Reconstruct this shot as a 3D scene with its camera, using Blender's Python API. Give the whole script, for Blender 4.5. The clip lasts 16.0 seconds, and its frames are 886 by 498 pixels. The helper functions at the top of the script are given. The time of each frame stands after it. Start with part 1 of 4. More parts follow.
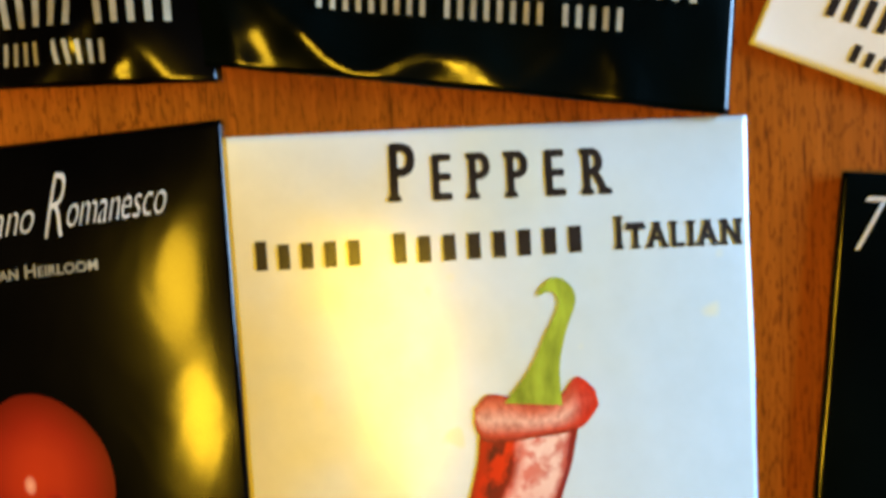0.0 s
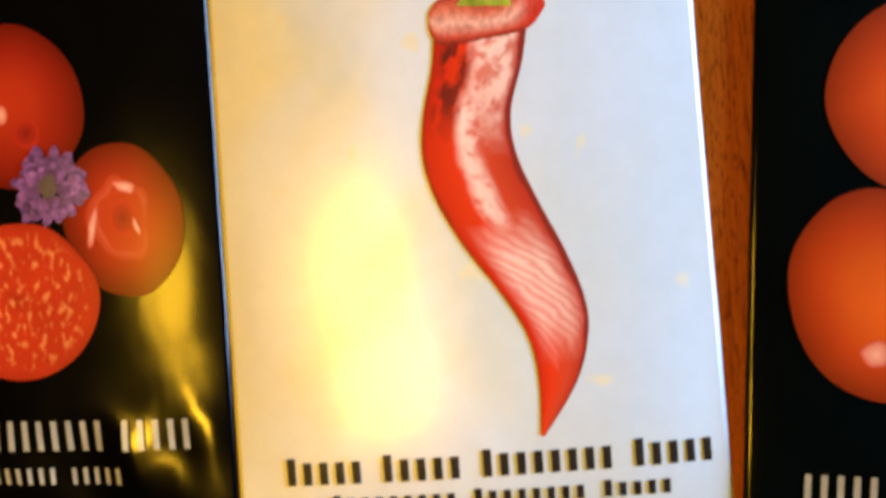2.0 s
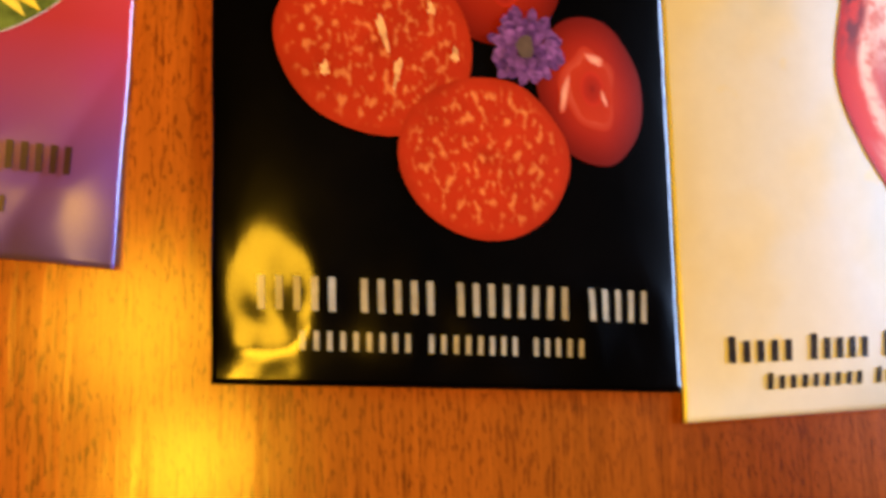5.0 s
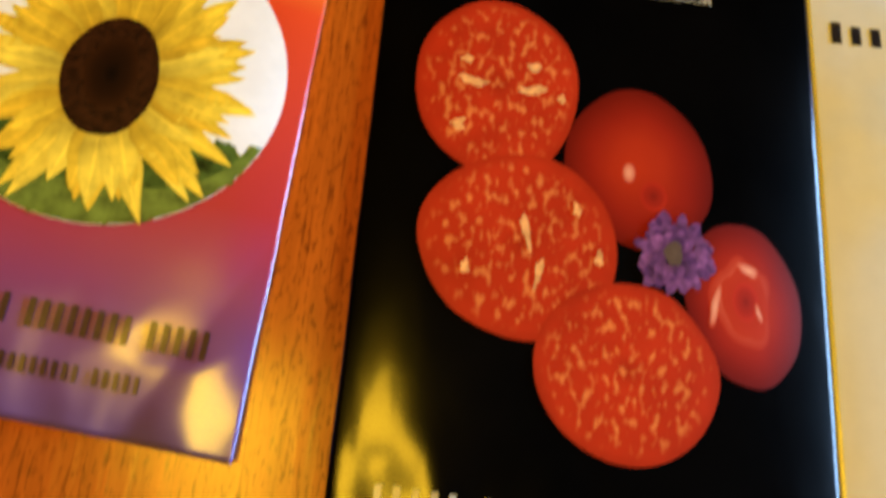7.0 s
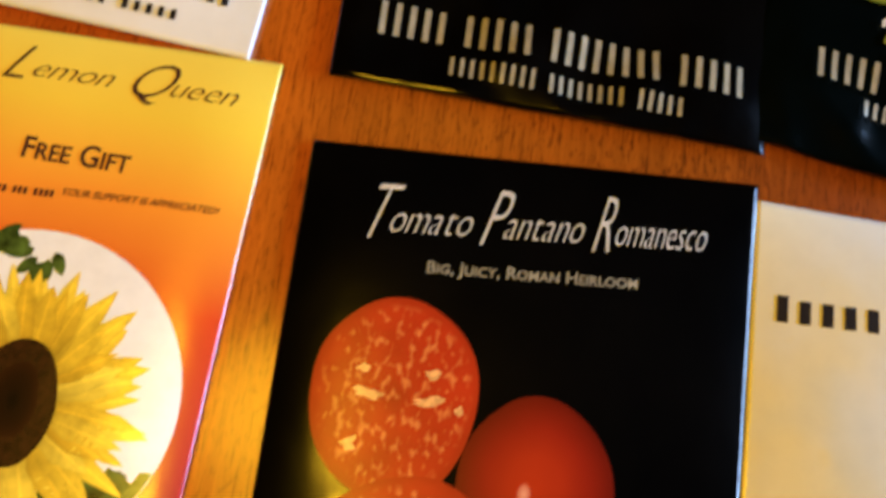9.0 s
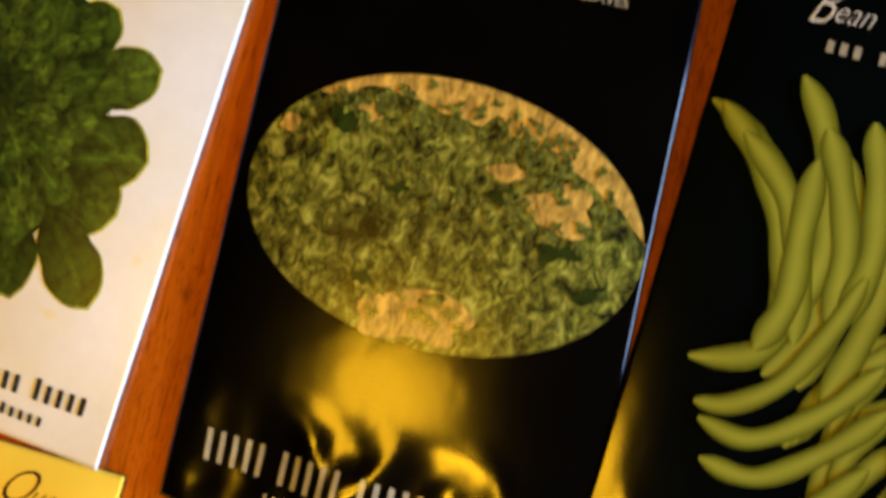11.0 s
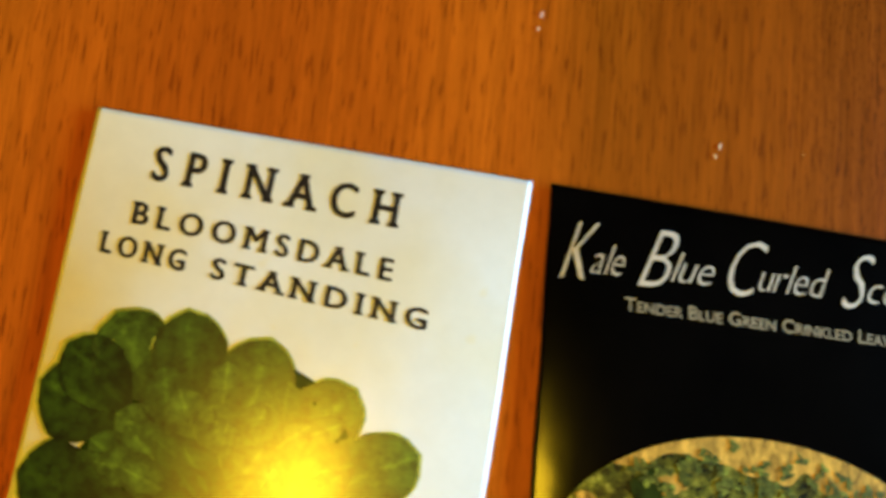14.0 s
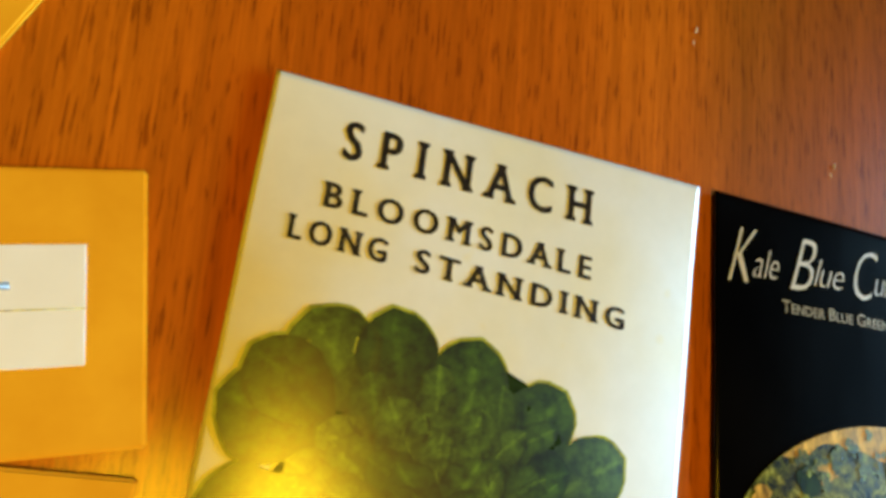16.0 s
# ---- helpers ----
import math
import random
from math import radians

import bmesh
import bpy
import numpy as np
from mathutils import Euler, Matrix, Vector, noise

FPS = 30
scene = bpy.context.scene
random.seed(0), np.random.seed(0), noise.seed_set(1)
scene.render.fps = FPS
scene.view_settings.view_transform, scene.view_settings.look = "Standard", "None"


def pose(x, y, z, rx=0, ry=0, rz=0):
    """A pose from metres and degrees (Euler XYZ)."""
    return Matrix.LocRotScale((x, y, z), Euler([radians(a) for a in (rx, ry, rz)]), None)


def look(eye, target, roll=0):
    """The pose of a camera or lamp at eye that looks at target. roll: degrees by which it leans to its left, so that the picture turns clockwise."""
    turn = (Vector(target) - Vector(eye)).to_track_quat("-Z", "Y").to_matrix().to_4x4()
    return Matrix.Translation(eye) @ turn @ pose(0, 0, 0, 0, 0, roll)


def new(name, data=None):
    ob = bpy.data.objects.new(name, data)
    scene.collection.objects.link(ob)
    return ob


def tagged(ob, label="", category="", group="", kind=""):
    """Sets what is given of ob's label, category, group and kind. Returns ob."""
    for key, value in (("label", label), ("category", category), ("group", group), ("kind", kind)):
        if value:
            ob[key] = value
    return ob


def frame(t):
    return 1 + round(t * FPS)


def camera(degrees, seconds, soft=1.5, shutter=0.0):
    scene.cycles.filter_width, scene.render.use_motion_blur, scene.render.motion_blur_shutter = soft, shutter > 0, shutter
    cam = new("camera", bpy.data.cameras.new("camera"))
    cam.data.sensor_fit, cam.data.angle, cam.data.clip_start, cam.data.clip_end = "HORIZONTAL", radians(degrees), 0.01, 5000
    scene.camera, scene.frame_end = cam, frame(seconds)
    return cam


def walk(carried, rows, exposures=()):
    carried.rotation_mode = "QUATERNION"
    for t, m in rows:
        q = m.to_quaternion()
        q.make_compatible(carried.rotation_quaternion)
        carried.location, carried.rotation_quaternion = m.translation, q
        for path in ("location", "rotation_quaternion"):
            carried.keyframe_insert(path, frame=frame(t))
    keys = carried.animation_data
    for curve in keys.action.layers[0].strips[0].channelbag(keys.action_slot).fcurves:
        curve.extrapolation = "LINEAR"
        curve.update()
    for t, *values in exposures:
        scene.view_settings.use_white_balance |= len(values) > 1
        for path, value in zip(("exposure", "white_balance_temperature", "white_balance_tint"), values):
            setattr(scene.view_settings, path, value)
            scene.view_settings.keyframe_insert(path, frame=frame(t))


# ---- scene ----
cam = camera(68.0, 16.0, soft=3.6, shutter=0.5)
# seconds, metres, degrees
PATH = [
    (0, 0.0044, -0.0102, 0.1064, -5.42, 3.72, -3.33),
    (0.5, 0.0092, -0.0238, 0.1101, -4.36, 5.62, -2.77),
    (1, 0.0071, -0.0429, 0.1139, -2.54, 3.49, -2.70),
    (1.5, 0.0057, -0.0623, 0.1140, -5.02, 1.97, -5.05),
    (2, 0.0063, -0.0845, 0.1152, -0.76, 2.98, -4.10),
    (2.5, 0.0110, -0.1102, 0.1121, 4.68, 4.79, -4.64),
    (3, -0.0070, -0.1292, 0.1124, 8.64, 0.95, -4.13),
    (3.5, -0.0373, -0.1295, 0.1150, 7.38, -4.44, -4.04),
    (4, -0.0672, -0.1191, 0.1212, 3.25, -7.29, -3.11),
    (4.5, -0.0951, -0.1204, 0.1164, 6.06, -12.28, -1.94),
    (4.7, -0.1069, -0.1189, 0.1101, 6.05, -15.43, -1.80),
    (6.8, -0.1192, -0.1114, 0.0952, 17.32, -9.47, 4.51),
    (7, -0.1187, -0.1029, 0.0997, 15.75, -9.02, 5.28),
    (7.5, -0.1211, -0.0873, 0.1028, 14.71, -9.76, 5.54),
    (8, -0.1186, -0.0714, 0.1072, 12.37, -8.96, 6.48),
    (8.2, -0.1150, -0.0634, 0.1099, 11.36, -7.75, 7.09),
    (10.3, -0.0674, 0.0144, 0.1232, 10.60, 3.19, 9.06),
    (10.5, -0.0629, 0.0301, 0.1255, 8.29, 4.51, 9.69),
    (11, -0.0521, 0.0636, 0.1252, 5.67, 9.44, 13.01),
    (11.5, -0.0393, 0.0746, 0.1148, 13.85, 14.09, 15.28),
    (12, -0.0464, 0.0871, 0.1143, 14.00, 13.55, 13.16),
    (12.5, -0.0670, 0.1003, 0.1225, 11.30, 10.34, 10.45),
    (13, -0.0875, 0.1112, 0.1283, 9.65, 7.36, 7.07),
    (13.5, -0.1123, 0.1208, 0.1319, 5.86, 2.96, 5.34),
    (14, -0.1453, 0.1196, 0.1268, 6.22, -2.57, 5.20),
    (14.5, -0.1653, 0.1195, 0.1229, 5.70, -7.26, 4.85),
    (15, -0.1701, 0.1202, 0.1193, 5.43, -8.52, 4.59),
    (15.5, -0.1935, 0.1114, 0.1080, 9.71, -13.77, 4.16),
    (16, -0.2132, 0.1093, 0.1075, 8.35, -18.91, 4.82),
]
EXPOSURES = [(0.0, 0.24, 5850, 12), (1.5, 0.27, 6050, 22), (2.5, 0.26, 6200, 32), (3.6, 0.3, 6450, 34), (4.7, 0.3, 6500, 34), (7.0, 0.08, 5900, 17), (8.2, 0.06, 5850, 22), (10.5, -0.06, 6900, 27), (12.0, 0.12, 6500, 22), (13.0, 0.25, 6100, 9), (14.0, 0.22, 5950, 2), (15.0, 0.2, 6100, 0), (16.0, 0.1, 6300, 0)]
walk(cam, [(t, pose(x, y, z, rx, ry, rz)) for t, x, y, z, rx, ry, rz in PATH], EXPOSURES)

# ---- light ----
world = bpy.data.worlds.new("sky")
world.use_nodes = True
scene.world = world
sky = world.node_tree.nodes.new("ShaderNodeTexSky")
sky.sky_type, sky.sun_disc, sky.sun_elevation, sky.sun_rotation = "NISHITA", False, radians(35), radians(90)
world.node_tree.links.new(sky.outputs[0], world.node_tree.nodes["Background"].inputs[0])
world.node_tree.nodes["Background"].inputs[1].default_value = 0.1


def area(name, power, colour, size_x, size_y, place, target):
    data = bpy.data.lights.new(name, "AREA")
    data.energy, data.color, data.shape, data.size, data.size_y = power, colour, "RECTANGLE", size_x, size_y
    ob = new(name, data)
    ob.matrix_world = look(place, target)
    return ob


area("window_light", 78.0, (0.4, 0.69, 1.0), 1.1, 0.5, (1.46, 0.15, 0.36), (0, 0, 0.05))
for x, y, power, size in ((-0.2, -0.29, 3.2, 0.14), (-0.26, -0.11, 3.0, 0.18)):
    bulb = bpy.data.lights.new("pendant_bulb", "AREA")
    bulb.energy, bulb.color, bulb.shape, bulb.size = power, (1.0, 0.57, 0.012), "DISK", size
    new("pendant_bulb", bulb).matrix_world = look((x, y, 0.78), (x * 0.95, y * 0.8, 0))


# ---- materials ----
class Mat:
    """A small builder for node materials."""

    def __init__(self, name, rough=0.5, coat=0.0, metal=0.0, spec=0.5):
        self.m = bpy.data.materials.new(name)
        self.m.use_nodes = True
        self.t = self.m.node_tree
        self.b = self.t.nodes["Principled BSDF"]
        self.b.inputs["Roughness"].default_value = rough
        self.b.inputs["Metallic"].default_value = metal
        self.b.inputs["Specular IOR Level"].default_value = spec
        self.b.inputs["Coat Weight"].default_value = coat
        self.b.inputs["Coat Roughness"].default_value = rough * 0.6
        self.co = self.t.nodes.new("ShaderNodeTexCoord")

    def node(self, kind, **values):
        n = self.t.nodes.new(kind)
        for k, v in values.items():
            n.inputs[k].default_value = v
        return n

    def link(self, a, b):
        self.t.links.new(a, b)

    def coords(self, source="Object", scale=(1, 1, 1), turn=0.0, shift=None):
        n = self.t.nodes.new("ShaderNodeMapping")
        n.inputs["Scale"].default_value = scale
        n.inputs["Rotation"].default_value = (0, 0, turn)
        self.link(self.co.outputs[source], n.inputs["Vector"])
        if shift is not None:
            self.link(shift, n.inputs["Location"])
        return n.outputs[0]

    def noise(self, at, scale, detail=4.0, rough=0.55, distort=0.0):
        n = self.node("ShaderNodeTexNoise", Scale=scale, Detail=detail, Roughness=rough, Distortion=distort)
        self.link(at, n.inputs["Vector"])
        return n.outputs["Fac"]

    def ramp(self, fac, *stops):
        n = self.t.nodes.new("ShaderNodeValToRGB")
        el = n.color_ramp.elements
        el[0].position, el[0].color = stops[0][0], (*stops[0][1], 1)
        el[1].position, el[1].color = stops[-1][0], (*stops[-1][1], 1)
        for p, c in stops[1:-1]:
            el.new(p).color = (*c, 1)
        self.link(fac, n.inputs[0])
        return n.outputs[0]

    def mix(self, fac, a, b, kind="MIX"):
        n = self.t.nodes.new("ShaderNodeMix")
        n.data_type, n.blend_type = "RGBA", kind
        for value, slot in ((fac, 0), (a, 6), (b, 7)):
            if isinstance(value, (int, float)):
                n.inputs[slot].default_value = value
            elif isinstance(value, tuple):
                n.inputs[slot].default_value = (*value, 1)
            else:
                self.link(value, n.inputs[slot])
        return n.outputs[2]

    def colour(self, c):
        if isinstance(c, tuple):
            self.b.inputs["Base Color"].default_value = (*c, 1)
        else:
            self.link(c, self.b.inputs["Base Color"])
        return self

    def bump(self, height, strength, distance):
        n = self.node("ShaderNodeBump", Strength=strength, Distance=distance)
        self.link(height, n.inputs["Height"])
        self.link(n.outputs[0], self.b.inputs["Normal"])
        return self

    def rough(self, fac, low, high):
        n = self.node("ShaderNodeMapRange")
        n.inputs["To Min"].default_value, n.inputs["To Max"].default_value = low, high
        self.link(fac, n.inputs["Value"])
        self.link(n.outputs[0], self.b.inputs["Roughness"])
        return self


def wood_material():
    m = Mat("varnished wood", 0.34, 0.6, 0.0, 0.05)
    at = m.coords("Object", (1, 0.05, 1), 0.06)
    big = m.noise(m.coords("Object", (9, 1.2, 9), 0.05), 1.0, 3.0, 0.5, 0.6)
    grain = m.noise(at, 420.0, 5.0, 0.6, 0.4)
    fine = m.noise(m.coords("Object", (1, 0.03, 1), 0.04), 1300.0, 3.0)
    pores = m.noise(m.coords("Object", (1, 0.26, 1), -0.25), 1700.0, 2.0, 0.5)
    base = m.ramp(big, (0.3, (0.32, 0.06, 0.002)), (0.5, (0.44, 0.102, 0.003)), (0.72, (0.52, 0.15, 0.005)))
    base = m.mix(0.42, base, m.ramp(grain, (0.3, (0.5, 0.44, 0.38)), (0.65, (1.25, 1.2, 1.15))), "MULTIPLY")
    base = m.mix(0.35, base, m.ramp(fine, (0.35, (0.6, 0.55, 0.5)), (0.6, (1.15, 1.15, 1.15))), "MULTIPLY")
    dark = m.ramp(pores, (0.36, (0.26, 0.19, 0.14)), (0.45, (1, 1, 1)))
    # the boards of the top differ: open-pored wood in front, smoother behind, browner to the east
    sep = m.t.nodes.new("ShaderNodeSeparateXYZ")
    m.link(m.coords("Object"), sep.inputs[0])
    x_side = m.node("ShaderNodeMapRange")
    x_side.inputs["From Min"].default_value, x_side.inputs["From Max"].default_value = -0.018, -0.004
    m.link(sep.outputs[0], x_side.inputs["Value"])
    y_side = m.node("ShaderNodeMapRange")
    y_side.inputs["From Min"].default_value, y_side.inputs["From Max"].default_value = 0.12, 0.06
    m.link(sep.outputs[1], y_side.inputs["Value"])
    zone = m.mix(1.0, x_side.outputs[0], y_side.outputs[0], "LIGHTEN")
    uneven = m.ramp(m.noise(m.coords("Object", (1, 0.4, 1)), 22.0, 3.0), (0.35, (0.45, 0.45, 0.45)), (0.6, (1, 1, 1)))
    patch = m.mix(0.35, m.mix(1.0, m.mix(1.0, zone, (0.12, 0.12, 0.12), "LIGHTEN"), uneven, "MULTIPLY"), (0, 0, 0))
    base = m.mix(patch, base, m.mix(1.0, base, dark, "MULTIPLY"))
    base = m.mix(m.mix(1.0, zone, x_side.outputs[0], "MULTIPLY"), base, m.mix(1.0, base, (0.86, 0.9, 0.97), "MULTIPLY"))
    brown = m.node("ShaderNodeMapRange")
    brown.inputs["From Min"].default_value, brown.inputs["From Max"].default_value = -0.068, -0.052
    m.link(sep.outputs[0], brown.inputs["Value"])
    base = m.mix(brown.outputs[0], base, m.mix(1.0, base, (0.74, 0.82, 0.86), "MULTIPLY"))
    back = m.node("ShaderNodeMapRange")
    back.inputs["From Min"].default_value, back.inputs["From Max"].default_value = 0.115, 0.135
    m.link(sep.outputs[1], back.inputs["Value"])
    base = m.mix(m.mix(1.0, brown.outputs[0], back.outputs[0], "MULTIPLY"), base, m.mix(1.0, base, (0.86, 0.9, 0.92), "MULTIPLY"))
    vessels = m.noise(m.coords("Object", (1, 0.07, 1), 0.05), 1700.0, 2.0, 0.5)
    base = m.mix(0.75, base, m.mix(1.0, base, m.ramp(vessels, (0.34, (0.4, 0.32, 0.26)), (0.43, (1, 1, 1))), "MULTIPLY"))
    m.colour(base).rough(grain, 0.26, 0.38).bump(grain, 0.2, 0.0004)
    wavy = m.mix(0.3, m.noise(m.coords("Object", (1, 0.25, 1)), 130.0, 3.0), grain)
    lacquer = m.node("ShaderNodeBump", Strength=0.16, Distance=0.0006)
    m.link(wavy, lacquer.inputs["Height"])
    m.link(lacquer.outputs[0], m.b.inputs["Coat Normal"])
    m.b.inputs["Coat Roughness"].default_value = 0.19
    return m.m


def film_material(name, low, high, rough=0.24, mottle=30.0, spec=0.5):
    """Printed glossy film or paper with faint mottling and creases."""
    m = Mat(name, rough, 0.0, 0.0, spec)
    n = m.noise(m.coords("Object"), mottle, 4.0, 0.6)
    m.colour(m.ramp(n, (0.3, low), (0.7, high)))
    wrinkle = m.noise(m.coords("Object", (1, 0.6, 1)), 70.0, 2.0, 0.5, 0.5)
    m.rough(n, rough * 0.85, rough * 1.2).bump(wrinkle, 0.12, 0.0012)
    return m.m


def ink(name, c, rough=0.27, vary=0.25, scale=260.0, stretch=(1, 1, 1)):
    m = Mat(name, rough, 0.0, 0.0, 0.35)
    n = m.noise(m.coords("Object", stretch), scale, 4.0, 0.6)
    lo, hi = tuple(x * (1 - vary) for x in c), tuple(min(1, x * (1 + vary)) for x in c)
    m.colour(m.ramp(n, (0.3, lo), (0.7, hi)))
    wrinkle = m.noise(m.coords("Object", (1, 0.6, 1)), 70.0, 2.0, 0.5, 0.5)
    m.bump(wrinkle, 0.12, 0.0012)
    return m.m


def wash_material(name, paper, yellow, blue, drift=0.0, rough=0.3):
    """White paper with watercolour washes; drift: how far it turns from yellow on its left to blue-grey on its right,
    part wash, part lamp and window light put into the colour.
    """
    m = Mat(name, rough, 0.7, 0.0, 0.7)
    m.b.inputs["Coat Roughness"].default_value = rough * 1.4
    a = m.noise(m.coords("Object"), 24.0, 3.0, 0.55)
    b = m.noise(m.coords("Object", (1.3, 0.8, 1)), 31.0, 3.0, 0.6)
    fine = m.noise(m.coords("Object"), 240.0, 3.0, 0.6)
    c = m.mix(m.ramp(a, (0.46, (0, 0, 0)), (0.56, (0.45, 0.45, 0.45)), (0.7, (1, 1, 1))), paper, yellow)
    c = m.mix(m.ramp(b, (0.52, (0, 0, 0)), (0.8, (0.6, 0.6, 0.6))), c, blue)
    # lamp yellow and window blue painted in along with the wash
    if drift:
        wavy = m.node("ShaderNodeTexNoise", Scale=26.0, Detail=4.0)
        m.link(m.coords("Object"), wavy.inputs["Vector"])
        sep = m.t.nodes.new("ShaderNodeSeparateXYZ")
        m.link(m.mix(0.02, m.co.outputs["Object"], wavy.outputs["Color"], "ADD"), sep.inputs[0])
        side = m.node("ShaderNodeMapRange")
        side.inputs["From Min"].default_value, side.inputs["From Max"].default_value = -0.036, 0.046
        m.link(sep.outputs[0], side.inputs["Value"])
        k = 0.9 * drift
        c = m.mix(m.ramp(side.outputs[0], (0.0, (0.6 * k, 0.6 * k, 0.6 * k)), (0.25, (0.2 * k, 0.2 * k, 0.2 * k)), (0.42, (0, 0, 0))), c, yellow)
        c = m.mix(m.ramp(side.outputs[0], (0.42, (0, 0, 0)), (0.7, (0.7 * k, 0.7 * k, 0.7 * k)), (1.0, (k, k, k))), c, blue)
    dots = m.noise(m.coords("Object"), 150.0, 1.0, 0.4)
    c = m.mix(m.ramp(dots, (0.72, (0, 0, 0)), (0.78, (0.5, 0.5, 0.5))), c, yellow)
    c = m.mix(0.12, c, m.ramp(fine, (0.3, (0.6, 0.58, 0.5)), (0.7, (1, 1, 1))), "MULTIPLY")
    wrinkle = m.noise(m.coords("Object", (1, 0.6, 1)), 60.0, 2.0, 0.5, 0.5)
    m.colour(c).bump(wrinkle, 0.12, 0.0012)
    return m.m


def flesh_material(name, skin, flesh, pale, cut=True, rim_dark=True):
    """Printed tomato: rim to centre in u, with pale seed flecks where it is cut."""
    m = Mat(name, 0.27, 0.0, 0.0, 0.16)
    sep = m.t.nodes.new("ShaderNodeSeparateXYZ")
    m.link(m.co.outputs["UV"], sep.inputs[0])
    if cut:
        body = m.ramp(sep.outputs[0], (0.0, skin), (0.12, flesh), (0.8, flesh), (1.0, tuple(x * 0.9 for x in skin)))
        n = m.noise(m.coords("Object", (1.25, 0.75, 1)), 640.0, 1.0, 0.5, 0.0)
        fleck = m.ramp(n, (0.53, (0, 0, 0)), (0.68, (0.85, 0.85, 0.85)))
        inside = m.ramp(sep.outputs[0], (0.06, (0, 0, 0)), (0.2, (1, 1, 1)))
        c = m.mix(m.mix(1.0, fleck, inside, "MULTIPLY"), body, pale)
        n2 = m.noise(m.coords("Object"), 120.0, 3.0)
        c = m.mix(0.5, c, m.ramp(n2, (0.3, (0.6, 0.5, 0.45)), (0.7, (1.1, 1.1, 1.1))), "MULTIPLY")
    else:
        n = m.noise(m.coords("Object"), 60.0, 3.0)
        c = m.ramp(sep.outputs[0], (0.0, tuple(x * (0.45 if rim_dark else 1) for x in skin)), (0.35, skin if rim_dark else tuple((x + y) / 2 for x, y in zip(skin, flesh))), (0.65, tuple((x + 2 * y) / 3 for x, y in zip(skin, flesh))), (1.0, flesh))
        c = m.mix(0.35, c, m.ramp(n, (0.3, (0.6, 0.5, 0.5)), (0.7, (1.15, 1.15, 1.15))), "MULTIPLY")
    m.colour(c)
    return m.m


def island_material(name, stops, rough=0.27, scale=330.0, depth=0.5, stretch=(1, 1, 1), base=0.85, rib=0.0, coat=0.0):
    """Printed leaves or petals: each island its own shade, darker towards its base along u."""
    m = Mat(name, rough, coat, 0.0, 0.9)
    m.b.inputs["Coat Roughness"].default_value = 0.3
    geo = m.t.nodes.new("ShaderNodeNewGeometry")
    c = m.ramp(geo.outputs["Random Per Island"], *stops)
    n = m.noise(m.coords("Object", stretch), scale, 3.0, 0.6)
    c = m.mix(depth, c, m.ramp(n, (0.34, (0.22, 0.25, 0.2)), (0.5, (0.85, 0.85, 0.8)), (0.68, (1.5, 1.5, 1.3))), "MULTIPLY")
    sep = m.t.nodes.new("ShaderNodeSeparateXYZ")
    m.link(m.co.outputs["UV"], sep.inputs[0])
    c = m.mix(base, c, m.ramp(sep.outputs[0], (0.0, (0.18, 0.16, 0.12)), (0.3, (0.45, 0.42, 0.36)), (0.75, (1, 1, 1))), "MULTIPLY")
    if rib:
        c = m.mix(rib, c, m.ramp(sep.outputs[1], (0.0, (0.4, 0.4, 0.4)), (0.3, (0.9, 0.9, 0.9)), (0.85, (1.1, 1.1, 1.0)), (0.95, (2.0, 1.9, 1.6))), "MULTIPLY")
    m.colour(c)
    return m.m


